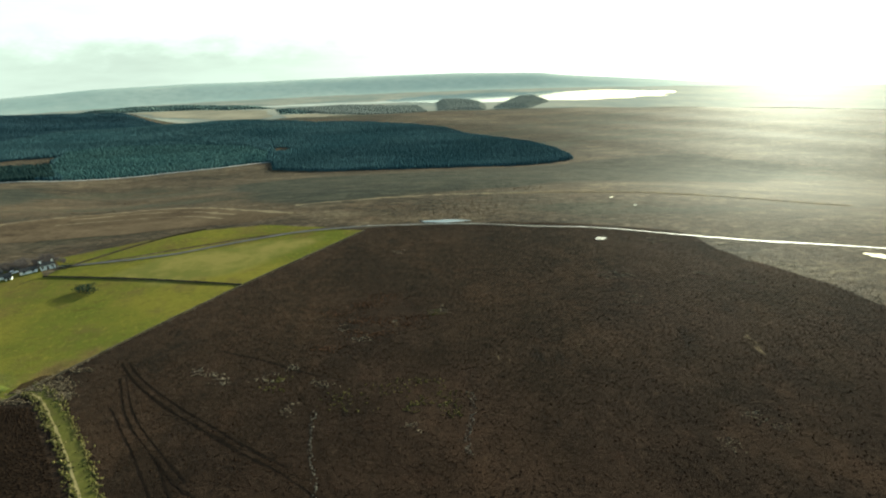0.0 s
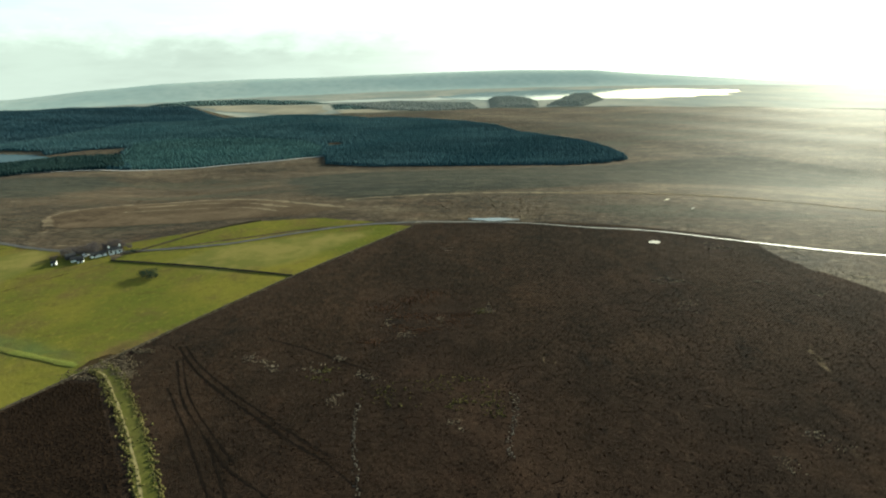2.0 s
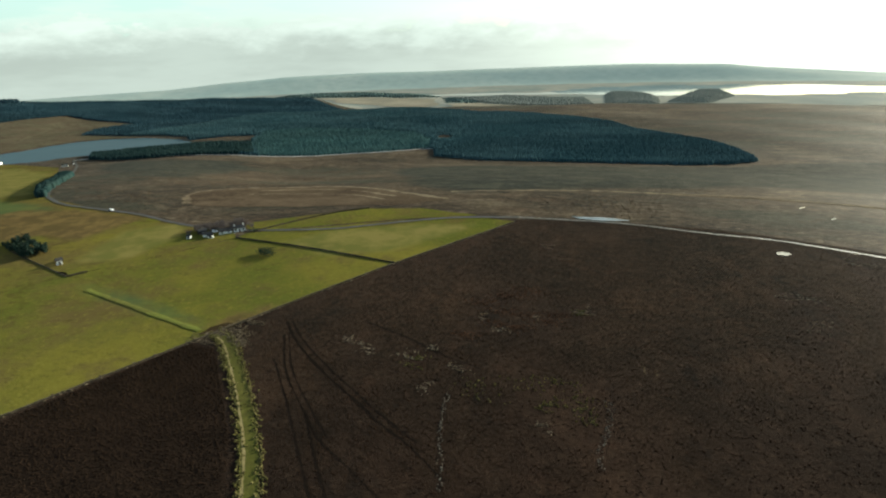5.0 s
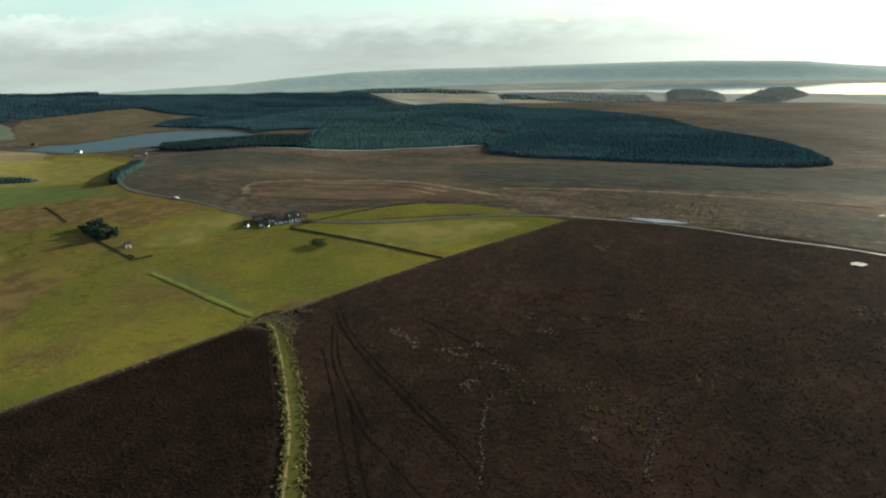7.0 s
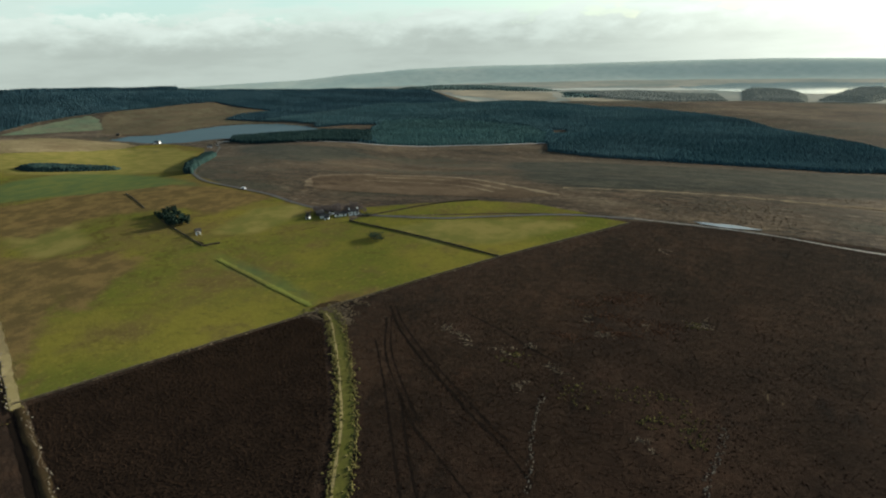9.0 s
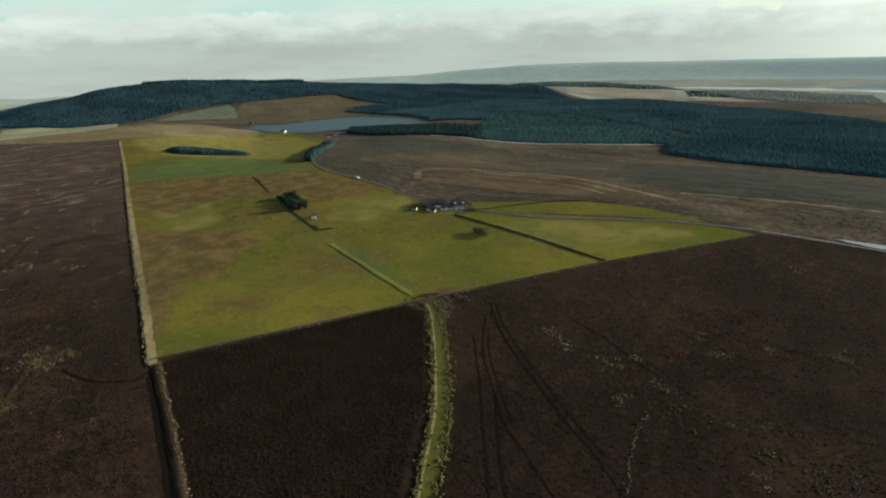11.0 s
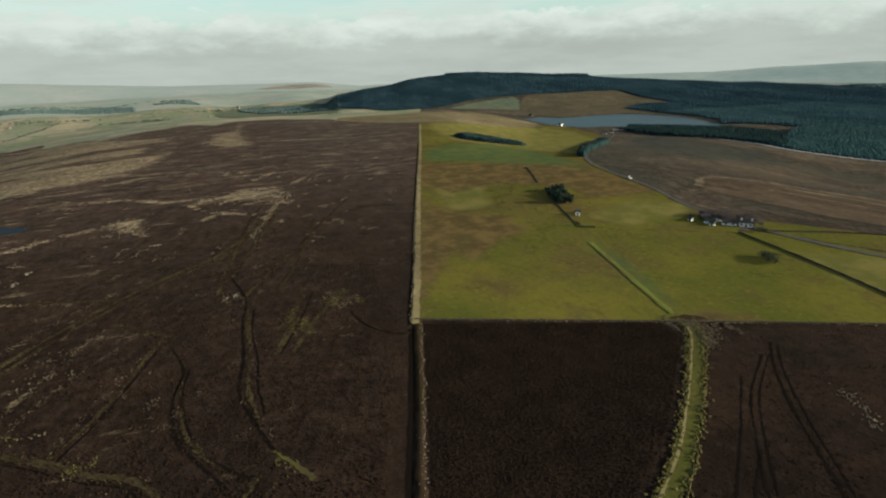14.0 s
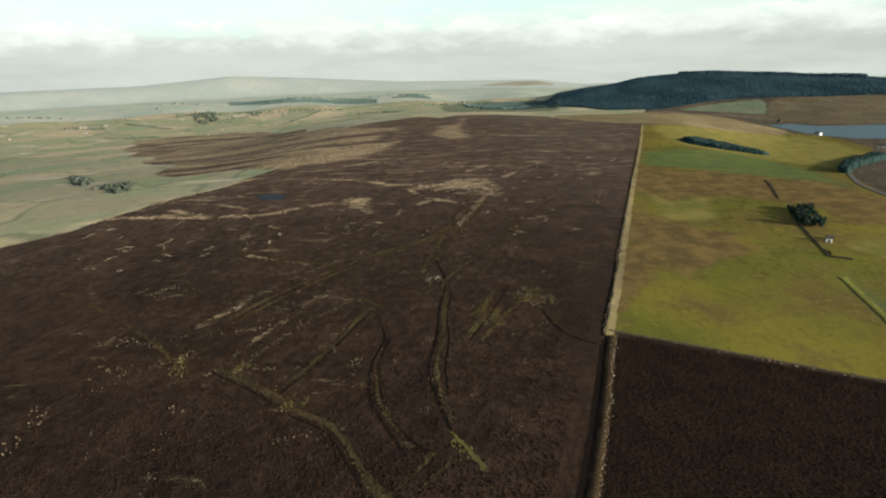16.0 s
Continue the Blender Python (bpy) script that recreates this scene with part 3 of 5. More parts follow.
# drifts of bleached grass on the western moor
DRIFTS = (
    [(-448, -33), (-474, -25), (-486, -5), (-494, 18), (-493, 34), (-468, 35), (-448, 43), (-419, 43), (-408, 35), (-422, 27), (-427, 9), (-437, -4), (-451, -19)],
    [(-410, -88), (-426, -80), (-433, -68), (-416, -61), (-397, -64), (-373, -53), (-387, -66), (-403, -76)],
    [(-897, -41), (-1011, -21), (-1032, 10), (-1193, 30), (-996, 20), (-911, 33), (-837, 26), (-809, 0), (-840, -26)],
    [(-1369, -389), (-1269, -296), (-1206, -208), (-1089, -138), (-1003, -123), (-947, -145), (-962, -205), (-829, -194), (-842, -231), (-768, -234), (-857, -278), (-999, -314)],
    [(-657, -148), (-745, -114), (-820, -76), (-737, -91), (-642, -99), (-619, -121)],
)
DRIFT_LINES = (
    [(-350, -275), (-370, -258), (-380, -237), (-379, -199), (-369, -157), (-379, -134), (-397, -111), (-411, -90)],
    [(-352, -258), (-407, -245), (-460, -225), (-524, -198), (-594, -170)],
    [(-531, 17), (-566, 39)], [(-490, 47), (-533, 70)], [(-448, -33), (-420, -20), (-400, 5)], [(-502, -109), (-493, -76), (-471, -54), (-469, -24)], [(-635, -91), (-627, -32)],
    [(-696, 36), (-654, 130)], [(-867, 45), (-816, 187)], [(-357, 8), (-384, 19), (-413, 27)], [(-399, -209), (-375, -174)], [(-414, -179), (-398, -152)],
    [(-177, -80), (-233, -59), (-241, -50)], [(-170, -74), (-198, -63), (-229, -42)], [(-207, -102), (-249, -81), (-280, -58)], [(-290, -111), (-274, -74)], [(-233, -59), (-227, -33)],
    [(-506, -166), (-519, -139)], [(-584, -114), (-615, -82)], [(-397, -21), (-418, -9)], [(-1230, 20), (-1180, 90), (-1100, 190), (-1000, 290)],
)
# dark wet heather and olive rushes on the lower moor
WET_MOOR = [(-289, 724), (-172, 783), (12, 776), (108, 796), (400, 900), (520, 760), (330, 560), (136, 515), (68, 477), (9, 455), (-48, 423), (-112, 418), (-173, 465)]
RUSHY_MOOR = [(-853, 713), (-809, 747), (-675, 751), (-578, 776), (-505, 715), (-451, 562), (-431, 459), (-499, 458), (-687, 577)]


def ground_sheet():
    angles = np.radians(np.r_[np.arange(-50, 146, 0.34), np.arange(146.5, 309, 4.0)])
    radii = np.r_[0.5, 20, 45, 70, np.geomspace(85, 4850, 350)]
    a, r = np.meshgrid(angles, radii)
    x, y = -r * np.sin(a), r * np.cos(a)
    z = height(x, y)
    n, k = a.shape
    verts = np.stack([x, y, z], -1).reshape(-1, 3)
    i, j = np.meshgrid(np.arange(n - 1), np.arange(k), indexing="ij")
    jn = (j + 1) % k
    faces = np.stack([i * k + j, i * k + jn, (i + 1) * k + jn, (i + 1) * k + j], -1).reshape(-1, 4)
    ob = mesh_object("ground", verts.tolist(), faces.tolist(), GROUND, smooth_faces=True)
    th = np.degrees(np.arctan2(-x, y))
    th = np.where(th < -130, th + 360, th)
    moor = soft_within(WEST_MOOR, x, y, 9.0)
    west = smooth(70.6, 71.2, th)
    heath = np.maximum((1 - smooth(338, 352, r)) * (1 - west), moor * west)
    plain = np.maximum(smooth(74, 80, th), west * smooth(1000, 1100, r)) * (1 - moor)
    spur = soft_within(SPUR, x + 14 * np.sin(y / 23), y + 16 * np.sin(x / 37), 30.0)
    plain = plain * (1 - 0.8 * spur)
    heath = np.maximum(heath, spur * 0.9)
    rough_corner = [(147, 311), (149, 278), (156, 262), (168, 243), (180, 215), (190, 181), (330, 200), (300, 300), (190, 300), (160, 305)]
    heath = heath * (1 - 0.75 * soft_within(rough_corner, x, y, 9.0))
    bleach = np.zeros(x.shape)
    for outline in DRIFTS:
        size = min(np.ptp(np.array(outline), axis=0))
        bleach = np.maximum(bleach, (0.66 + 0.14 * smooth(450, 650, r)) * soft_within(outline, x, y, 0.36 * size))
    for points in DRIFT_LINES:
        broad = 0.7 + r / 260
        bleach = np.maximum(bleach, (0.44 + 0.24 * smooth(280, 380, r)) * smooth(2.6 * broad, 0.3 * broad, line_distance(points, x, y)))
    # grows with distance: haze put into the heather colour, and more grass streaks
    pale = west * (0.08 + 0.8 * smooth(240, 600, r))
    wet = np.maximum(soft_within(WET_MOOR, x, y, 45.0), 0.75 * soft_within(RUSHY_MOOR, x, y, 40.0))
    more = ob.data.attributes.new("drift", "FLOAT_COLOR", "POINT")
    more.data.foreach_set("color", np.stack([bleach, spur, np.zeros(x.shape), np.ones(x.shape)], -1).astype(np.float32).ravel())
    at = ob.data.attributes.new("cover", "FLOAT_COLOR", "POINT")
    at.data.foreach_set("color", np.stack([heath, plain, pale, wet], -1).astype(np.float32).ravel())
    return tagged(ob, "brown heather moorland and rough grass reaching the hazy horizon", "ground", kind="structure")


ground_sheet()


def far_hills(name, start, end, first, last, mat, label):
    angles = np.radians(np.arange(first, last, 0.75))
    radii = np.linspace(start, end, 26)
    a, r = np.meshgrid(angles, radii)
    x, y = -r * np.sin(a), r * np.cos(a)
    z = height(x, y) + 1.6
    n, k = a.shape
    faces = [[i * k + j, i * k + j + 1, (i + 1) * k + j + 1, (i + 1) * k + j] for i in range(n - 1) for j in range(k - 1)]
    ob = mesh_object(name, np.stack([x, y, z], -1).reshape(-1, 3).tolist(), faces, mat, smooth_faces=True)
    return tagged(ob, label, "hills", kind="structure")


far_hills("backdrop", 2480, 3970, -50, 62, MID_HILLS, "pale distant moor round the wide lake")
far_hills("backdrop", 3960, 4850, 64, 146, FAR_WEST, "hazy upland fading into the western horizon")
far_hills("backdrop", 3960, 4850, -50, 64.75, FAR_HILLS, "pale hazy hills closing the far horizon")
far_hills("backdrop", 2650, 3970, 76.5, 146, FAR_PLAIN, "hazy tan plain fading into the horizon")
from mathutils.geometry import delaunay_2d_cdt


def draped(name, outline, mat, lift=0.12, step=12.0, ragged=0.0, seed=1):
    """A sheet with the given outline that lies on the land."""
    rnd = random.Random(seed)
    pts = []
    for (ax, ay), (bx, by) in zip(outline, outline[1:] + outline[:1]):
        m = max(1, int(math.hypot(bx - ax, by - ay) / step))
        for q in range(m):
            f = q / m
            jx, jy = (rnd.uniform(-ragged, ragged), rnd.uniform(-ragged, ragged)) if ragged and q else (0, 0)
            pts.append((ax + (bx - ax) * f + jx, ay + (by - ay) * f + jy))
    rim = len(pts)
    xs, ys = [p[0] for p in pts], [p[1] for p in pts]
    gx = np.arange(min(xs) + step / 2, max(xs), step)
    gy = np.arange(min(ys) + step / 2, max(ys), step)
    inner = [(float(u), float(v)) for u in gx for v in gy]
    all_pts = [Vector(p) for p in pts + inner]
    v, _, f, *_ = delaunay_2d_cdt(all_pts, [], [list(range(rim))], 1, 1e-4)
    co = np.array([(p.x, p.y) for p in v])
    z = height(co[:, 0], co[:, 1]) + lift
    return mesh_object(name, np.c_[co, z].tolist(), [list(q) for q in f], mat, smooth_faces=True)


def curve_points(points, step=4.0):
    """A smooth line through a few points."""
    p = [np.array(q, float) for q in points]
    p = [2 * p[0] - p[1]] + p + [2 * p[-1] - p[-2]]
    out = []
    for a, b, c, d in zip(p, p[1:], p[2:], p[3:]):
        m = max(2, int(np.linalg.norm(c - b) / step))
        for q in range(m):
            t = q / m
            out.append(0.5 * (2 * b + (c - a) * t + (2 * a - 5 * b + 4 * c - d) * t * t + (3 * b - 3 * c + d - a) * t ** 3))
    return np.array(out + [p[-2]])


def ribbon(name, points, width, mat, lift=0.2, step=4.0, wobble=0.0, crown=0.0, seed=3, swell=0.0):
    """A strip that follows the land along a line."""
    c = curve_points(points, step)
    d = np.gradient(c, axis=0)
    d /= np.linalg.norm(d, axis=1, keepdims=True)
    nrm = np.c_[-d[:, 1], d[:, 0]]
    rng = np.random.RandomState(seed)
    cols = []
    beat = 1.0 + swell * (np.convolve(rng.uniform(-1, 1, len(c) + 10), np.ones(11) / 3.3, "valid")[:, None])
    for s in (-0.5, -0.25, 0.0, 0.25, 0.5):
        e = c + nrm * (s * width * beat)
        if abs(s) == 0.5 and wobble:
            e = e + nrm * rng.uniform(-wobble, wobble, (len(c), 1))
        z = height(e[:, 0], e[:, 1]) + lift + crown * (1 - (2 * s) ** 2)
        cols.append(np.c_[e, z])
    v = np.stack(cols, 1).reshape(-1, 3)
    faces = [[i * 5 + k, i * 5 + k + 1, i * 5 + k + 6, i * 5 + k + 5] for i in range(len(c) - 1) for k in range(4)]
    return mesh_object(name, v.tolist(), faces, mat, smooth_faces=True)


def stone_wall(points, tall=1.3, thick=0.8, name="dry_stone_wall", mat=None, label="long weathered dry stone wall along a pasture edge", seed=5):
    c = curve_points(points, 2.0)
    d = np.gradient(c, axis=0)
    d /= np.linalg.norm(d, axis=1, keepdims=True)
    nrm = np.c_[-d[:, 1], d[:, 0]]
    rng = np.random.RandomState(seed)
    rows = []
    for s, h in ((-0.6, -0.3), (-0.45, 0.8), (0.0, 1.0), (0.45, 0.8), (0.6, -0.3)):
        e = c + nrm * (s * thick + rng.uniform(-0.08, 0.08, (len(c), 1)))
        z = height(c[:, 0], c[:, 1]) + h * tall * (1 + (rng.uniform(-0.16, 0.16, len(c)) if h > 0 else 0))
        rows.append(np.c_[e, z])
    v = np.stack(rows, 1).reshape(-1, 3)
    faces = [[i * 5 + k, i * 5 + k + 1, i * 5 + k + 6, i * 5 + k + 5] for i in range(len(c) - 1) for k in range(4)]
    faces += [[0, 1, 2, 3, 4], [len(v) - 5 + k for k in (4, 3, 2, 1, 0)]]
    return tagged(mesh_object(name, v.tolist(), faces, mat or STONE), label, "wall", kind="structure")


def lake(name, cx, cy, ra, rb, turn, level, label, water=None):
    ang = np.linspace(0, 2 * math.pi, 120, endpoint=False)
    k = 1.22
    x = cx + k * (ra * np.cos(ang) * math.cos(turn) - rb * np.sin(ang) * math.sin(turn))
    y = cy + k * (ra * np.cos(ang) * math.sin(turn) + rb * np.sin(ang) * math.cos(turn))
    v = [(cx, cy, level)] + np.c_[x, y, np.full(120, level)].tolist()
    ob = mesh_object(name, v, [[0, 1 + i, 1 + (i + 1) % 120] for i in range(120)], water or WATER)
    return tagged(ob, label, "lake", kind="structure")


grown = [(-1060 + 1.07 * (x + 1060), 870 + 1.07 * (y - 870), RESERVOIR_LEVEL) for x, y in RESERVOIR_SHORE]
tagged(mesh_object("water", grown, [list(range(len(grown)))], RESERVOIR), "grey-blue reservoir lying between moor and conifer forest", "lake", kind="structure")
lake("water", *LAKES[0][:6], "wide bright lake shining under the low sun")
lake("water", *LAKES[1][:6], "thin pale arm of the wide lake", SKY_PALE_WATER)

# ---- fields ----
FIELDS = (
    ([(-497, 172), (-310, 200), (-300, 262), (-322, 304), (-372, 308), (-462, 342), (-510, 376), (-747, 566), (-901, 690), (-1050, 712), (-1086, 680), (-1040, 560), (-975, 431), (-945, 327)], PASTURE, 0.10, 0.0, "rough brown and yellow pasture climbing to a low ridge"),
    ([(-195, 64), (-150, 160), (-104, 249), (-218, 270), (-268, 196), (-310, 209), (-440, 262), (-497, 170)], PASTURE, 0.17, 0.0, "grazed yellow-green pasture sloping to the moor wall"),
    ([(-104, 249), (-53, 337), (-80, 342), (-127, 325), (-177, 299), (-218, 280), (-218, 270)], PASTURE, 0.15, 0.0, "bright green wedge of pasture beside the farm drive"),
    ([(-80, 346), (-125, 356), (-163, 349), (-193, 328), (-232, 300), (-218, 283), (-177, 302), (-127, 328)], PASTURE, 0.15, 1.0, "narrow green pasture strip beyond the farm drive"),
    ([(-218, 270), (-232, 285), (-270, 288), (-322, 304), (-312, 280), (-302, 255), (-310, 209), (-268, 196)], PASTURE, 0.21, 2.0, "green paddock behind the farmstead"),
    ([(-950, 332), (-975, 431), (-1035, 560), (-1084, 672), (-1175, 690), (-1290, 655), (-1329, 605), (-1190, 376), (-1174, 224), (-1097, 199)], RIDGE_GRASS, 0.3, 5.0, "bleached tan grass on the ridge above the reservoir"),
    ([(-1275, 768), (-1222, 800), (-1212, 905), (-1198, 985), (-1140, 1033), (-1070, 1056), (-1140, 1060), (-1268, 1062), (-1308, 1136), (-1278, 1240), (-1444, 1258), (-1585, 1280), (-1622, 1166), (-1636, 1078), (-1655, 960), (-1591, 898), (-1454, 818), (-1370, 765)], HILL_MOOR, 0.3, 3.0, "olive brown rough hillside above the reservoir"),
    ([(-2444, -53), (-2574, 128), (-2477, 377), (-1828, 356), (-1420, 250), (-1500, 90), (-1600, 30)], HAZY_TURF, 0.6, 12.0, "hazy green pasture out on the plain"),
    ([(-1600, 650), (-1650, 759), (-1660, 844), (-1662, 912), (-1591, 895), (-1454, 815)], HAZY_TURF, 0.3, 6.0, "hazy green pasture below a forested hill"),
)
# first outline: the far hollow, its shade painted as darker green turf
SHADED_LUSH = ([(-638, 223), (-654, 265), (-661, 333), (-597, 349), (-481, 331), (-406, 305), (-419, 282), (-461, 257), (-514, 232), (-539, 192)], [(-255, 191), (-213, 186), (-156, 169), (-156, 163), (-213, 175), (-242, 180)])
BLEACHED = ([(-930, 336), (-992, 451), (-1087, 636), (-969, 680), (-808, 605), (-525, 369), (-569, 349), (-628, 333), (-719, 292)], [(-284, 210), (-308, 269), (-278, 298), (-257, 260), (-257, 226)], [(-186, 265), (-163, 297), (-110, 320), (-70, 330), (-113, 267), (-144, 252)], [(-440, 170), (-400, 150), (-340, 140), (-330, 170), (-400, 190)])
RUSTY = ([(-520, 178), (-500, 240), (-440, 300), (-355, 303), (-318, 302), (-323, 248), (-358, 247), (-395, 220), (-405, 193), (-393, 162), (-430, 148)], [(-375, 130), (-337, 138), (-315, 157), (-311, 173), (-293, 154), (-286, 127), (-257, 104), (-234, 86), (-200, 66), (-276, 93)], [(-304, 140), (-298, 157), (-282, 169), (-269, 149), (-260, 130), (-243, 111), (-264, 110)], [(-156, 163), (-155, 172), (-146, 186), (-138, 190), (-144, 166)], [(-1000, 470), (-960, 380), (-940, 330), (-975, 340), (-1030, 480)])
for outline, turf, lift, torn, words in FIELDS:
    field = tagged(draped("pasture_field", outline, turf, lift, 8 if turf is PASTURE else 16, torn), words, "field", kind="structure")
    co = np.empty(3 * len(field.data.vertices))
    field.data.vertices.foreach_get("co", co)
    fx, fy = co[0::3], co[1::3]
    tones = [np.max([soft_within(shape, fx, fy, 0.028 * np.hypot(fx, fy) + 5) for shape in shapes], 0) for shapes in (SHADED_LUSH, BLEACHED, RUSTY)]
    tones[0] *= 0.85
    tones[2] *= 1.2
    field.data.attributes.new("turf", "FLOAT_COLOR", "POINT").data.foreach_set("color", np.stack([*tones, np.ones(len(fx))], -1).astype(np.float32).ravel())

LOWER_BANK = [(-341, 368), (-343, 390), (-330, 418), (-306, 440), (-268, 455), (-215, 446), (-150, 408), (-110, 388), (-150, 362), (-206, 352), (-253, 346), (-301, 336), (-325, 345)]

# ---- roads and track ----
CLEAR = []          # lines along which no heather grows: points, half width


def strip(name, points, width, mat, words, lift=0.12, step=3.0, wobble=0.2, crown=0.0, category="track", clear=True, swell=0.0):
    if clear:
        CLEAR.append((curve_points(points, 2.0), width / 2 - (0.35 if mat is OLIVE_GRASS else -0.3)))
    return tagged(ribbon(name, points, width, mat, lift, step, wobble, crown, len(CLEAR) + 3, swell), words, category, kind="structure")


strip("road", [(-940, 752), (-868, 697), (-700, 545), (-573, 432), (-499, 366), (-458, 339), (-424, 322), (-393, 314), (-360, 309), (-326, 304), (-292, 294), (-260, 287), (-227, 285), (-192, 290), (-162, 299), (-134, 316), (-103, 334), (-82, 341), (-52, 346)],
      3.4, ASPHALT, "narrow grey moorland road leading past a farm to the lake", 0.38, 4, 0.3, category="road")
strip("road", [(-52, 346), (-17, 345), (21, 341), (56, 331), (91, 325), (113, 318), (142, 306), (182, 290), (223, 276), (300, 244)], 1.35, GRAVEL, "pale wet road gleaming along the edge of dark heather", 0.3, 4, 0.2, category="road")
strip("road", [(-941, 752), (-891, 778), (-784, 775), (-719, 801), (-651, 816), (-586, 815), (-496, 845), (-441, 871), (-383, 892), (-331, 922), (-302, 938)], 6.0, PALE_GRAVEL, "pale forest road along the plantation edge", 1.3, 6, category="road")
strip("track", [(-151, 163.5), (-143, 159.5), (-136.5, 154.5), (-117, 134.5), (-103, 119), (-91.5, 105), (-83.3, 93), (-77.4, 84.2), (-63, 62)], 5.0, VERGE, "grassy farm track with tussocky verges crossing dark heather", 0.15, 1.5, 0.5)
strip("wheel_track", [(-145, 159), (-138, 154), (-118.4, 133.8), (-104.4, 118.2), (-93, 104.3), (-84.8, 92.2), (-79, 83.4), (-64.5, 61.5)], 0.7, LANE_TURF, "worn pale wheel line along the grassy track", 0.2, 1.5, 0.2)
strip("track", [(-156, 162), (-202, 174), (-242, 184)], 3.0, TRACK_GREEN, "faint raised green track across pasture", 0.4, 4, 0.4, 0.1)
strip("lane", [(-191, 63.2), (-276, 93.2), (-383, 130.6), (-510, 175.4), (-691, 239.2), (-940, 325)], 3.0, LANE_TURF, "straight strip of yellow grass beside the pasture edge", 0.28, 4, 0.4)
strip("lane", [(-190, 63.6), (-146, 49.4), (-106, 35.6), (-70, 23.2)], 2.8, BANK_TURF, "brown turf bank beside a dark ditch", 0.25, 1.5, 0.5, 0.3)
# flat dark strip painted as the shadow line beside the lane
strip("lane_shadow_edge", [(-191, 60.2), (-276, 90.2), (-383, 127.6), (-510, 172.2), (-691, 235.8)], 1.2, PEAT, "dark edge line painted as shadow along a straight lane", 0.10, 3, 0.4)
strip("ditch", [(-188, 60.2), (-147, 46.6), (-106, 32.4), (-70, 20)], 2.0, PEAT, "straight dark drainage ditch cut in peat", 0.04, 3, 0.3)
tagged(draped("grass_bank", LOWER_BANK, DULL_GRASS, 0.2, 10, 4.0), "broad bank of bleached rough grass on the lower moor", "grass", kind="structure")
strip("heath_streak", [(-318, 341), (-340, 368), (-343, 390), (-330, 418), (-306, 440), (-268, 455), (-215, 446), (-150, 408), (-113, 387)], 5.0, TAN_GRASS, "pale curving rim of bleached grass on rough moor", 0.3, 5, 1.6, clear=False, category="grass", swell=0.45)
strip("heath_streak", [(-300, 415), (-262, 432), (-210, 424), (-160, 395)], 4.0, TAN_GRASS, "pale grass line on rough moor", 0.3, 5, 1.6, clear=False, category="grass", swell=0.5)
strip("heath_streak", [(-296, 392), (-250, 405), (-200, 400), (-165, 382)], 2.6, TAN_GRASS, "thin pale grass line on rough moor", 0.3, 5, 1.2, clear=False, category="grass", swell=0.5)
strip("heath_streak", [(-120, 420), (20, 440), (160, 430), (300, 380)], 3, TAN_GRASS, "bleached grass streak beyond the moor road", 0.25, 5, 2.5, clear=False, category="grass")

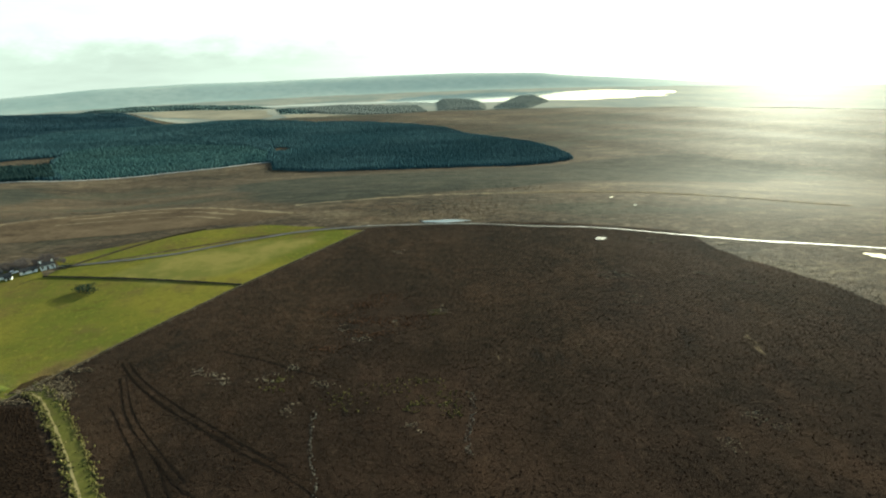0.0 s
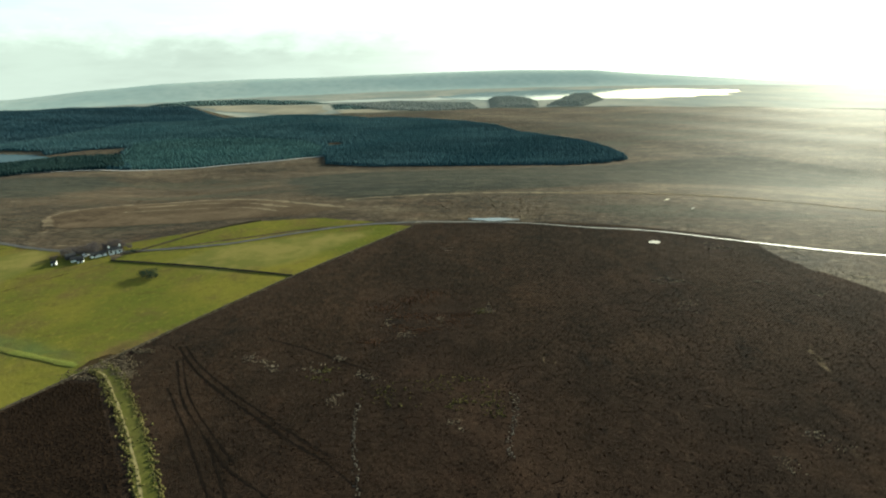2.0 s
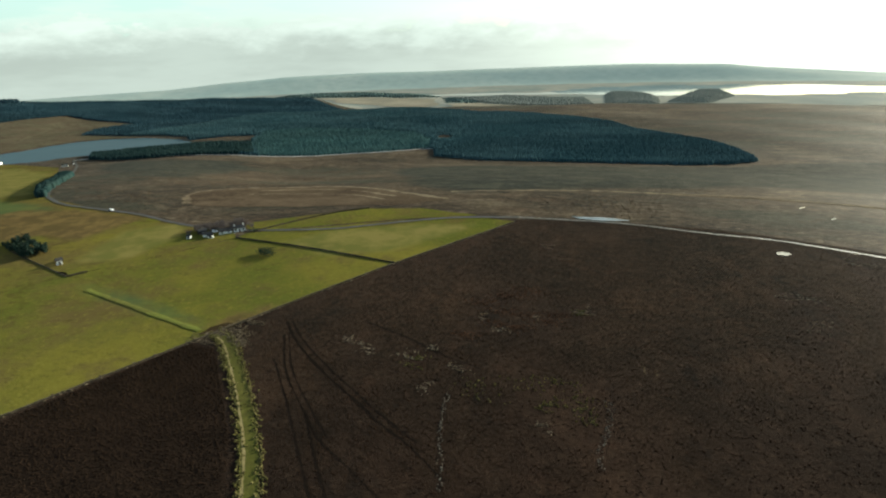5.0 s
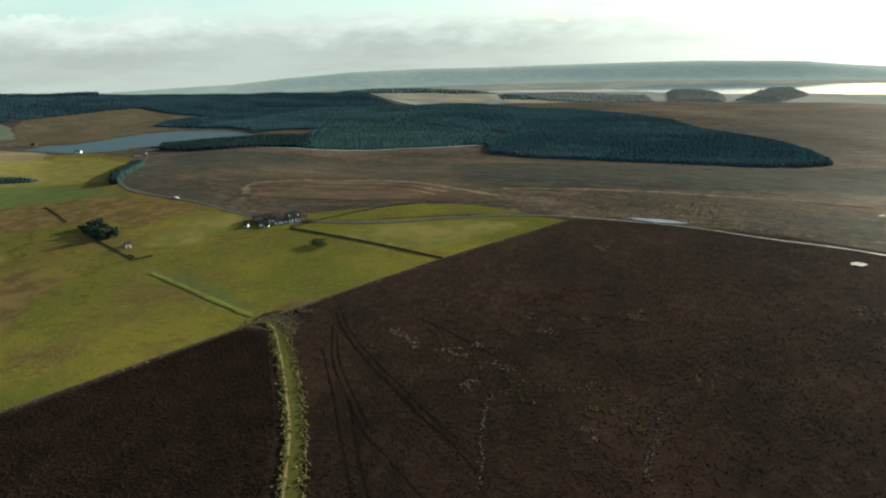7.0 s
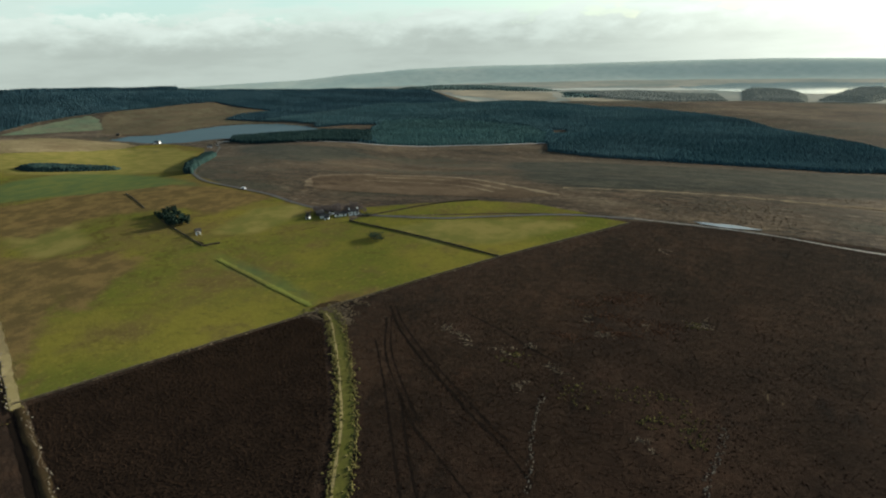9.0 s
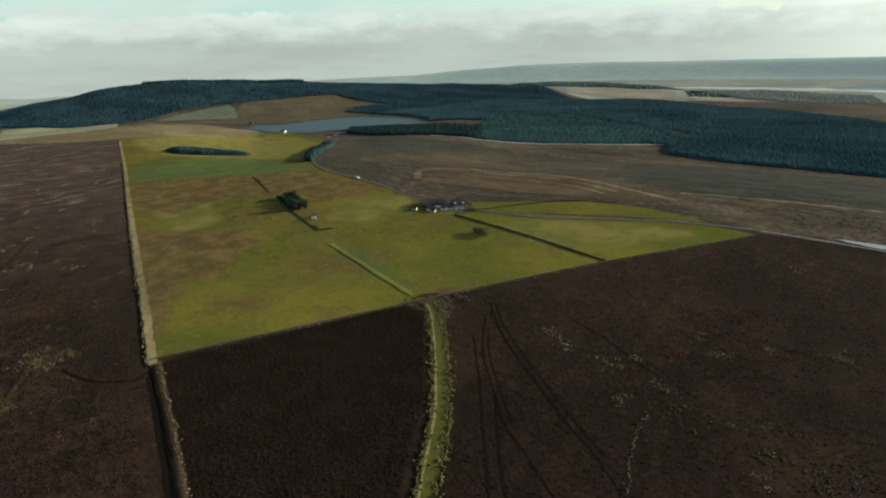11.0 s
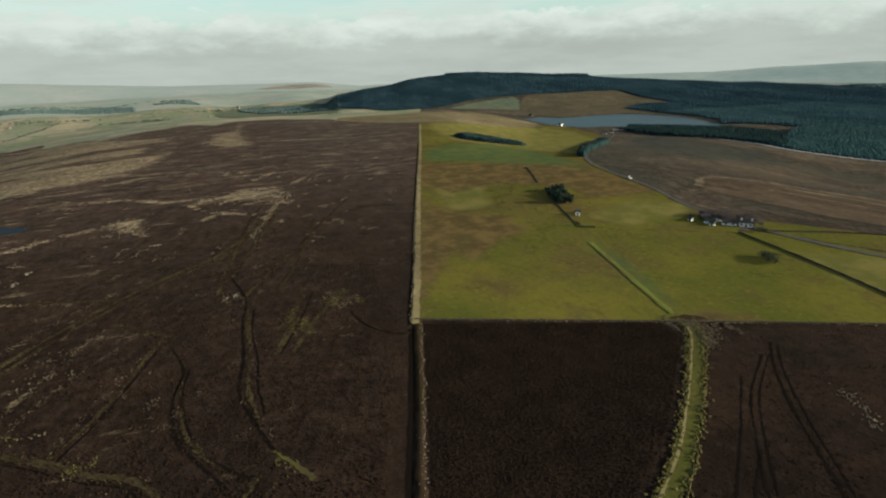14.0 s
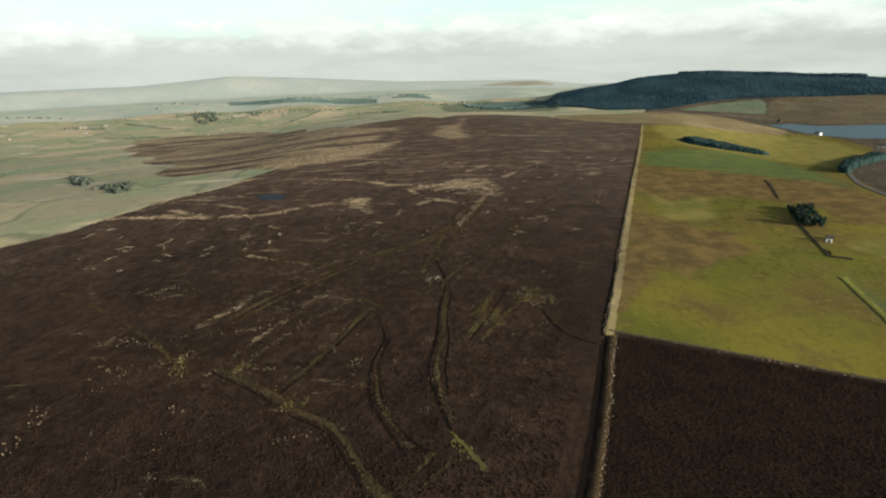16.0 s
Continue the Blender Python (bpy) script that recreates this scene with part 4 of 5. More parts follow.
# paths and ruts that vehicles have worn in the heather
WEST_RUTS = (
    ([(-174, -80), (-160, -59), (-148, -44), (-140, -32), (-127, -23), (-117, -17), (-110, -11)], 2.8, OLIVE_GRASS),
    ([(-172, -82), (-158, -61), (-146, -46), (-138, -34), (-126, -25.5), (-116, -19.5)], 0.7, PEAT),
    ([(-158, -56), (-178, -46), (-213, -35), (-224, -32)], 1.5, OLIVE_GRASS),
    # dark strip painted for the shadow on the track's right side
    ([(-157, -53.5), (-178, -44), (-213, -33)], 0.8, PEAT),
    ([(-244, -54), (-230, -38), (-221, -28)], 1.8, OLIVE_GRASS),
    ([(-212, -28), (-193, -23), (-177, -25), (-159, -24), (-147, -20), (-134, -13), (-127, -9)], 0.9, PEAT),
    ([(-193, -21), (-175, -22.5), (-150, -18), (-136, -10), (-128, -3)], 0.9, PEAT),
    ([(-186, -23), (-160, -21.5), (-148, -17.5), (-135, -11)], 1.2, OLIVE_GRASS),
    ([(-280, -6), (-248, 0), (-223, -2), (-192, -3), (-171, -5), (-155, -2), (-141, 2), (-137, 3)], 1.0, PEAT),
    ([(-234, 3), (-212, 1), (-191, 2), (-172, 1), (-155, 2)], 0.7, PEAT),
    ([(-235, 0.5), (-191, -0.8), (-171, -2.2), (-150, 0.5)], 1.2, OLIVE_GRASS),
    ([(-138, 2.5), (-130, 7.5), (-122, 12)], 1.5, VERGE),
    ([(-122, 12), (-112, 14.5)], 1.2, OLIVE_GRASS),
    ([(-129, -2), (-122, -6), (-115, -11)], 1.1, OLIVE_GRASS),
    ([(-125, 3), (-115, -5)], 0.9, OLIVE_GRASS),
    ([(-241, 26), (-232, 21), (-205, 14), (-189, 8)], 2.0, OLIVE_GRASS),
    ([(-242, 29.5), (-212, 19.3), (-190, 10)], 0.6, PEAT),
    ([(-230, 36), (-212, 26), (-189, 14)], 2.2, OLIVE_GRASS),
    ([(-215, 41), (-200, 44), (-190, 50), (-185, 57)], 0.9, PEAT),
    ([(-214, 42.6), (-199, 45.8), (-189.5, 52), (-185, 59)], 0.8, OLIVE_GRASS),
    ([(-421, 30), (-379, 23), (-307, 3), (-278, -6)], 1.4, OLIVE_GRASS),
    ([(-362, 49), (-287, 28), (-250, 14)], 1.4, OLIVE_GRASS),
    ([(-244, -186), (-218, -145), (-188, -108), (-168, -87)], 1.5, OLIVE_GRASS),
    ([(-289, -118), (-281, -89), (-273, -57)], 1.2, OLIVE_GRASS),
    ([(-392, 23), (-321, -9), (-291, -37), (-258, -64), (-226, -85), (-210, -93)], 2.2, OLIVE_GRASS),
    ([(-298, -120), (-282, -84), (-269, -54)], 1.1, OLIVE_GRASS),
    ([(-312, -107), (-309, -69), (-300, -27)], 0.9, OLIVE_GRASS),
    ([(-402, 78), (-310, 30), (-249, -1)], 1.3, OLIVE_GRASS),
    ([(-448, 26), (-376, 8), (-309, -4), (-268, -11), (-243, -7)], 1.6, OLIVE_GRASS),
    ([(-390.5, 27.5), (-319.5, -4.5), (-289.5, -32.5), (-256.5, -59.5), (-224.5, -80.5), (-208.5, -88.5)], 1.2, OLIVE_GRASS),
)
EAST_RUTS = (
    ([(-124, 177), (-110, 162), (-93, 148), (-76, 136), (-60, 125), (-47, 117), (-34, 107)], 0.85, PEAT),
    ([(-122, 178), (-108, 163.6), (-91.2, 150), (-74.5, 138), (-58.5, 127), (-45.5, 119)], 0.6, PEAT),
    ([(-119, 167), (-104, 144), (-88, 127), (-73, 113), (-60, 105), (-46, 96)], 0.75, PEAT),
    ([(-117.4, 168), (-102.4, 145.5), (-86.5, 128.6), (-71.6, 114.6)], 0.5, PEAT),
    ([(-112, 149), (-93, 127), (-80, 111), (-58, 84)], 0.65, PEAT),
    ([(-85, 125), (-71, 106), (-55, 87)], 0.6, PEAT),
    ([(-90, 184), (-69, 175), (-54, 167), (-36, 160)], 0.55, PEAT),
)
for points, width, turf in WEST_RUTS + EAST_RUTS:
    strip("rut", points, width, turf, "worn vehicle rut through the heather", 0.06, 1.0, 0.3 * min(width, 1.4), swell=0.5)

# ---- walls ----
stone_wall([(-195, 64), (-150, 160), (-104, 249), (-53, 337)], 0.6, 0.7, label="dark field wall dividing pasture from heather", seed=6)
stone_wall([(-219, 270), (-159, 261), (-104, 250)], 1.0, 0.55, label="dark dry stone wall between two pastures", seed=7)
stone_wall([(-451, 263), (-418, 250), (-385, 236)], 0.7, 0.6, label="short length of tumbled wall in pasture", seed=11)
stone_wall([(-345, 221), (-310, 209), (-268, 195)], 0.75, 0.6, label="dry stone wall running from a ruined hut to the trees", seed=8)
stone_wall([(-268, 195), (-263, 203)], 1.2, 0.8, label="short return of dry stone wall", seed=10)
stone_wall([(-163, 350), (-185, 330), (-215, 283)], 1.0, 0.7, label="low wall across the far pasture strip", seed=9)


# ---- forest ----
def domes(name, pts, wide, tall, mat, label, category, seed=4, lift=0.0, sides=5, soft=False, point=1.0, even=0.0, size=1.0):
    """Many small rounded tufts or stones as one body of stuff."""
    rng = np.random.RandomState(seed)
    pts = np.asarray(pts)
    n = len(pts)
    z = height(pts[:, 0], pts[:, 1]) + lift
    w, h = wide * rng.uniform(0.55 + 0.25 * even, 1.35 - 0.1 * even, n), tall * size * rng.uniform(0.5 + 0.36 * even, 1.4 - 0.26 * even, n)
    a = np.linspace(0, 2 * np.pi, sides, endpoint=False)[None] + rng.uniform(0, 6, (n, 1))
    j, k = rng.uniform(0.7, 1.3, (n, sides)), rng.uniform(0.55 + 0.25 * even, 0.9, (n, sides))
    low = np.stack([pts[:, :1] + np.cos(a) * w[:, None] * j * 0.5, pts[:, 1:2] + np.sin(a) * w[:, None] * j * 0.5, np.repeat(z[:, None] - 0.05, sides, 1)], -1)
    mid = np.stack([pts[:, :1] + np.cos(a + 0.3) * w[:, None] * j * (0.40 + 0.07 * even), pts[:, 1:2] + np.sin(a + 0.3) * w[:, None] * j * (0.40 + 0.07 * even), z[:, None] + h[:, None] * k], -1)
    top = np.stack([pts[:, 0] + rng.uniform(-.1, .1, n) * w, pts[:, 1] + rng.uniform(-.1, .1, n) * w, z + h * point], -1)[:, None]
    v = np.concatenate([low, mid, top], 1)
    f = []
    for q in range(sides):
        q2 = (q + 1) % sides
        f += [(q, q2, sides + q2), (q, sides + q2, sides + q), (sides + q, sides + q2, 2 * sides)]
    f = (np.array(f)[None] + (np.arange(n) * (2 * sides + 1))[:, None, None]).reshape(-1, 3)
    return tagged(mesh_object(name, v.reshape(-1, 3).tolist(), f.tolist(), mat, smooth_faces=soft), label, category, kind="stuff")


def conifers(name, pts, tall, label, needles, sides=6, seed=2):
    """Many small spruces as one body of stuff: two stacked needle skirts each."""
    rng = np.random.RandomState(seed)
    pts = np.asarray(pts)
    n = len(pts)
    z = height(pts[:, 0], pts[:, 1])
    h = tall * rng.uniform(0.84, 1.12, n)
    w = h * rng.uniform(0.52, 0.70, n)
    a = np.linspace(0, 2 * np.pi, sides, endpoint=False)[None] + rng.uniform(0, 6, (n, 1))
    def ring(rad, zz):
        j = rng.uniform(0.75, 1.25, (n, sides))
        return np.stack([pts[:, :1] + np.cos(a) * rad[:, None] * j, pts[:, 1:2] + np.sin(a) * rad[:, None] * j, np.repeat(zz[:, None], sides, 1)], -1)
    tip = np.stack([pts[:, 0] + rng.uniform(-.3, .3, n), pts[:, 1], z + h], -1)[:, None]
    mid = np.stack([pts[:, 0], pts[:, 1], z + 0.72 * h], -1)[:, None]
    v = np.concatenate([ring(w, z + 0.08 * h), mid, ring(w * 0.66, z + 0.42 * h), tip], 1)
    per = 2 * sides + 2
    f = []
    for k in range(sides):
        f.append((k, (k + 1) % sides, sides))
        f.append((sides + 1 + k, sides + 1 + (k + 1) % sides, 2 * sides + 1))
    f = (np.array(f)[None] + (np.arange(n) * per)[:, None, None]).reshape(-1, 3)
    ob = mesh_object(name, v.reshape(-1, 3).tolist(), f.tolist(), needles, smooth_faces=True)
    return tagged(ob, label, "forest", kind="stuff")


def scattered(outline, step, seed, jitter=0.45):
    """Points strewn over an outline."""
    rng = np.random.RandomState(seed)
    o = np.array(outline, float)
    gx, gy = np.meshgrid(np.arange(o[:, 0].min(), o[:, 0].max(), step), np.arange(o[:, 1].min(), o[:, 1].max(), step))
    p = np.c_[gx.ravel(), gy.ravel()] + rng.uniform(-jitter, jitter, (gx.size, 2)) * step
    inside = np.zeros(len(p), bool)
    for (ax, ay), (bx, by) in zip(o, np.roll(o, -1, 0)):
        cross = (ay > p[:, 1]) != (by > p[:, 1])
        inside ^= cross & (p[:, 0] < (bx - ax) * (p[:, 1] - ay) / (by - ay + 1e-9) + ax)
    return p[inside]


FOREST_FRONT = [(-277, 868), (-184, 832), (-101, 832), (12, 822), (112, 822), (178, 850), (212, 872), (216, 902), (202, 982), (171, 1069), (128, 1126), (60, 1211), (8, 1344), (-79, 1434), (-300, 1400)]
FOREST_MIDDLE = [(-279, 880), (-300, 938), (-331, 935), (-383, 900), (-441, 880), (-496, 854), (-586, 824), (-640, 830), (-700, 960), (-748, 1023), (-761, 1087), (-845, 1065), (-905, 1014), (-950, 1060), (-1060, 1080), (-1140, 1060), (-1060, 1500), (-760, 1860), (-519, 1686), (-355, 1556), (-197, 1524), (-79, 1434), (-300, 1400)]
FOREST_RIDGE = [(-760, 1860), (-1240, 2110), (-1500, 1940), (-1980, 1430), (-2260, 900), (-2340, 560), (-2360, 340), (-2280, 330), (-1800, 380), (-1676, 463), (-1612, 584), (-1643, 672), (-1687, 771), (-1697, 861), (-1672, 958), (-1641, 1078), (-1629, 1166), (-1590, 1289), (-1444, 1266), (-1276, 1250), (-1316, 1136), (-1274, 1060), (-1140, 1060), (-1060, 1500)]
SHORE_BAND = [(-916, 765), (-985, 832), (-939, 872), (-889, 908), (-822, 958), (-713, 972), (-612, 838), (-701, 818), (-773, 774)]
YOUNG = [(-790, 1130), (-698, 1195), (-537, 1184), (-404, 1131), (-339, 1050), (-308, 937), (-399, 884), (-496, 850), (-586, 820), (-700, 955)]
GLADE = [(-345, 1100), (-322, 1112), (-302, 1085), (-306, 1056), (-326, 1052)]
for outline in (FOREST_FRONT, FOREST_MIDDLE, FOREST_RIDGE, SHORE_BAND):
    tagged(draped("forest_floor", outline, FOREST_FLOOR, 0.6, 28), "dark needle litter and undergrowth below the conifers", "forest floor", kind="structure")
tagged(draped("felled_glade", GLADE, DULL_GRASS, 1.2, 14, 3.0), "small felled glade of brown grass in the forest", "glade", kind="structure")

# straight rides cut through the plantation
RIDES = ([(-780, 1140), (-698, 1197), (-537, 1188), (-404, 1134), (-330, 1100)],)


def off_rides(p, half=3.5):
    keep = np.ones(len(p), bool)
    for line in RIDES:
        c = curve_points(line, 6.0)
        for part_of in np.array_split(np.arange(len(p)), 12):
            keep[part_of] &= np.hypot(*(p[part_of][:, None] - c[None]).transpose(2, 0, 1)).min(1) > half
    return p[keep]


def canopy(pts, wide, tall, label, needles, sides=5, seed=2, name="forest_block", outline=None, reach=30.0):
    size = np.ones(len(pts))
    if outline:
        size = 0.35 + 0.65 * smooth(0, reach, line_distance(outline, pts[:, 0], pts[:, 1], True))
    return domes(name, pts, wide, tall, needles, label, "forest", seed, 0.0, sides, True, 1.04, 1.0, size)


middle = off_rides(scattered(FOREST_MIDDLE, 4.6, 12))
middle = middle[within(GLADE, middle[:, 0], middle[:, 1]) == 0]
is_young = within(YOUNG, middle[:, 0], middle[:, 1]) > 0
conifers("forest_block", scattered(FOREST_FRONT, 4.0, 11), 6.4, "dense dark spruce plantation edge above rough moor", HAZED_CONIFER, 5)
conifers("forest_block", middle[~is_young], 6.6, "broad blue-green conifer forest rolling back to a ridge", HAZED_CONIFER, 5)
conifers("forest_block", middle[is_young], 5.4, "younger green block of conifer plantation", LARCH, 5)
conifers("forest_block", scattered(FOREST_RIDGE, 5.6, 13), 6.5, "dark conifers covering a flat-topped hill", HAZED_HILL_SPRUCE, 5)
crest = [(-r * math.sin(math.radians(g)), r * math.cos(math.radians(g))) for r, g in ((2350, 54.0), (2350, 58), (2350, 63), (2350, 68.3), (2420, 68.3), (2420, 63), (2420, 58), (2420, 54.0))]
conifers("forest_block", scattered(crest, 6.0, 17), 15.0, "taller old conifers along a flat hill crest", HAZED_HILL_SPRUCE, 5)
conifers("forest_block", scattered(SHORE_BAND, 4.4, 18), 8.0, "band of dark conifers between road and reservoir", SPRUCE, 5)
SPITS = ([(0, 2320), (190, 2320), (215, 2792), (124, 3000), (-15, 3000)], [(250, 2520), (394, 2480), (540, 2780), (548, 3080), (419, 3080), (342, 2850)])
for k, outline in enumerate(SPITS):
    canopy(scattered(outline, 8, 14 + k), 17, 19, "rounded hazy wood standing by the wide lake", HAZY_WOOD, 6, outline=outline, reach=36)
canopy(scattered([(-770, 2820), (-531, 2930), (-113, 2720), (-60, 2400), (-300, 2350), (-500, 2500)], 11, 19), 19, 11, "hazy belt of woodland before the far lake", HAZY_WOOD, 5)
BEYOND = (
    ([(-1665, 2932), (-1466, 2772), (-1262, 2508), (-1133, 2499), (-934, 2375), (-796, 2370), (-755, 2450), (-877, 2794), (-1107, 2900), (-1426, 2985)], FAR_TAN, "pale tan meadows beyond the forest"),
    ([(-723, 2477), (-585, 2554), (-366, 2445), (-300, 2100), (-420, 2050), (-560, 2250)], FAR_TAN, "thin pale clearing beyond the forest"),
)
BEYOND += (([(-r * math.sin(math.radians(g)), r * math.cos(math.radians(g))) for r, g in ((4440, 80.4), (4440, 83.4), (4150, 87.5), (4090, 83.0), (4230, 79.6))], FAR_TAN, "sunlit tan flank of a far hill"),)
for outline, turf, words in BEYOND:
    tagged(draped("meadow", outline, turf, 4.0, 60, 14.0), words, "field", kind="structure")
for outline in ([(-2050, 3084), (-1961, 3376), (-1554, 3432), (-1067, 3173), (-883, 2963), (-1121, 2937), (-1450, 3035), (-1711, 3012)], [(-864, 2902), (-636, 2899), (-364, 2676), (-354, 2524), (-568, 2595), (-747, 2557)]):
    canopy(scattered(outline, 17, 20), 24, 9, "hazy blue conifers beyond the tan meadows", HAZE_BLUE_WOOD, 5, outline=outline, reach=60)
STRIP_WOOD = [(-775, 322), (-790, 350), (-765, 366), (-716, 378), (-663, 384), (-650, 372), (-669, 352), (-693, 332), (-728, 316)]
canopy(scattered(STRIP_WOOD, 2.4, 15), 4.6, 5.2, "narrow dark plantation strip on a pasture slope", SPRUCE, 6, name="plantation", outline=STRIP_WOOD, reach=9)
ROADSIDE = [(-482, 351), (-495, 353), (-560, 405), (-640, 480), (-740, 566), (-765, 584), (-752, 590), (-690, 545), (-600, 460), (-540, 402), (-500, 362)]
canopy(scattered(ROADSIDE, 3.0, 16), 5.0, 6.0, "dark scrubby trees beside the lake road", SPRUCE, 6, name="roadside_wood")


# ---- heather, tussocks and stones ----
def cleared(pts, extra=0.0):
    """Keeps the points that lie off every road, track and rut."""
    keep = np.ones(len(pts), bool)
    for line, half in CLEAR:
        lo, hi = line.min(0) - half - 2, line.max(0) + half + 2
        near = np.where(keep & (pts > lo).all(1) & (pts < hi).all(1))[0]
        for chunk in np.array_split(near, max(1, len(near) // 4000)):
            if len(chunk):
                d = np.hypot(*(pts[chunk][:, None] - line[None]).transpose(2, 0, 1)).min(1)
                keep[chunk] = d > half + extra
    return pts[keep]


MOOR_EAST = [(-66, 64), (-146, 160), (-100, 247), (-52, 333), (10, 340), (64, 329), (112, 317), (166, 293), (215, 268), (150, 120), (60, 70)]
MOOR_MIDDLE = [(-68, 26), (-190, 66), (-153, 152), (-140, 151), (-100, 107), (-80, 76), (-66, 58)]
MOOR_WEST = [(-70, 14), (-190, 55), (-360, 112), (-380, -60), (-330, -190), (-240, -220), (-130, -150), (-90, -60)]
tagged(draped("old_heather", MOOR_MIDDLE, OLD_GROUND, 0.03, 8), "stand of old dark heather between track and ditch", "heather", kind="structure")
domes("heather", cleared(scattered(MOOR_MIDDLE, 0.9, 22, 0.5)), 0.55, 0.25, OLD_HEATHER, "very dark old heather in low tufts", "heather")
near_rows = cleared(np.concatenate([scattered(MOOR_EAST, 1.0, 21, 0.5), scattered(MOOR_WEST, 1.1, 23, 0.5)]))
far_out = np.hypot(near_rows[:, 0], near_rows[:, 1])
rng = np.random.RandomState(31)
patchy = np.sin(near_rows[:, 0] / 9.0 + 2 * np.sin(near_rows[:, 1] / 23)) * np.sin(near_rows[:, 1] / 11.0)
near_rows = near_rows[rng.uniform(0, 1, len(near_rows)) < np.clip(1.2 - far_out / 300, 0.15, 0.95) * np.where(near_rows[:, 1] > 60, 0.45, 1.0) * (0.7 + 0.3 * patchy)]
eastern = near_rows[:, 1] > 60
domes("heather", near_rows[eastern], 0.55, 0.18, HEATHER, "dark brown winter heather in low tufts", "heather")
domes("heather", near_rows[~eastern], 0.6, 0.30, HEATHER, "coarse brown winter heather in rough tufts", "heather")


def along(points, off, spread, gap, seed):
    """Points strewn along a line, a little to one side of it."""
    rng = np.random.RandomState(seed)
    c = curve_points(points, gap)
    d = np.gradient(c, axis=0)
    d /= np.linalg.norm(d, axis=1, keepdims=True)
    return c + np.c_[-d[:, 1], d[:, 0]] * (off + rng.normal(0, spread, (len(c), 1))) + rng.uniform(-0.5, 0.5, c.shape)


def patch(spots, per, seed, stretch=(1.5, 0.7)):
    """Points in loose ragged drifts round a few spots of x, y and reach."""
    rng = np.random.RandomState(seed)
    out = []
    for x, y, reach in spots:
        heart = rng.normal(0, 0.5, (4, 2)) * reach
        n = int(per * reach)
        pick = heart[rng.randint(0, 4, n)] + rng.normal(0, 0.28, (n, 2)) * reach * np.array(stretch)
        out.append(np.array([x, y]) + pick)
    return np.concatenate(out)


LOWER_MOOR = [(-60, 352), (10, 354), (112, 332), (215, 287), (340, 225), (560, 400), (300, 780), (-150, 800), (-480, 700), (-560, 480), (-455, 350), (-330, 322), (-240, 303), (-160, 362)]
reeds = cleared(scattered(LOWER_MOOR, 4.2, 24, 0.5))
drift = np.sin(reeds[:, 0] / 31 + 1.7 * np.sin(reeds[:, 1] / 47)) + np.sin(reeds[:, 1] / 19 + reeds[:, 0] / 90) + rng.normal(0, 0.6, len(reeds))
dry = (soft_within(WET_MOOR, reeds[:, 0], reeds[:, 1], 30.0) < 0.4) & (soft_within(RUSHY_MOOR, reeds[:, 0], reeds[:, 1], 30.0) < 0.4)
domes("moor_grass", reeds[(drift > 1.1) & dry & (reeds[:, 0] < 90)], 1.5, 0.3, REED, "bleached tussock grass over lower moor", "grass", 25)

TRACK = [(-151, 163.5), (-143, 159.5), (-136.5, 154.5), (-117, 134.5), (-103, 119), (-91.5, 105), (-83.3, 93), (-77.4, 84.2), (-63, 62)]
domes("verge_tussocks", np.concatenate([along(TRACK, s, 0.7, 0.28, 40 + q) for q, s in enumerate((-2.7, 2.7))]), 0.75, 0.5, GREEN_TUSSOCK, "yellow-green grass tussocks lining a farm track", "grass")
domes("gateway_tussocks", patch([(-141, 165, 8), (-136, 161, 7), (-133, 156, 4), (-154, 158, 5), (-147, 167, 5)], 34, 43), 0.5, 0.4, TUSSOCK, "bleached rush tussocks round a field gateway", "grass")
domes("lane_stones", along([(-193, 61.8), (-276, 91.4), (-383, 128.8), (-510, 173.6)], 0.0, 0.6, 1.3, 47), 0.5, 0.4, RUBBLE, "broken pale stones along a straight lane", "stones", lift=0.2)
domes("bank_stones", along([(-186, 62.3), (-146, 49.4), (-106, 35.6), (-75, 24)], 0.9, 0.5, 0.75, 44), 0.36, 0.25, RUBBLE, "broken line of pale stones along a turf bank", "stones", lift=0.4)
domes("wall_foot_tussocks", along([(-195, 63), (-150, 158), (-104, 247), (-54, 334)], 1.0, 0.5, 0.5, 45), 0.8, 0.4, TUSSOCK, "pale grass along the foot of a field wall", "grass")
domes("lane_tussocks", np.concatenate([along([(-191, 63.2), (-276, 93.2), (-383, 130.6), (-510, 175.4), (-940, 325)], s, 0.5, 1.6, 46 + q) for q, s in enumerate((-1.8, 1.8))]), 0.7, 0.35, GREEN_TUSSOCK, "pale ragged grass edging a straight lane", "grass")

EAST_PALE = [(-91, 170, 4), (-85, 166, 4), (-78, 163, 3), (-64, 162, 4), (-57, 168, 3), (-44, 159, 4), (-44, 197, 3), (-34, 190, 5), (-5, 214, 5), (-22, 205, 2), (-53, 146, 3), (-10, 135, 3), (79, 246, 3), (85, 249, 4), (91, 245, 3), (84, 219, 5), (126, 247, 3), (144, 233, 4), (94, 133, 5), (126, 295, 5), (78, 124, 4), (-27, 294, 3), (158, 285, 6), (170, 250, 6)]
domes("bleached_grass", patch(EAST_PALE, 10, 51), 0.36, 0.2, STRAW, "scattered bleached grass and stones in heather", "grass")
domes("yellow_grass", patch([(-13, 145, 4), (0, 142, 5), (-5, 213, 4), (-62, 161, 5), (-10, 150, 9), (-30, 150, 9)], 9, 52), 0.55, 0.3, GREEN_TUSSOCK, "yellow-green grass tufts in a heather moor", "grass")
domes("bracken", patch([(-35, 216, 12), (-34, 190, 8), (-28, 206, 10)], 34, 53), 0.55, 0.2, RUST_TUSSOCK, "rusty flattened bracken patch in heather", "bracken")
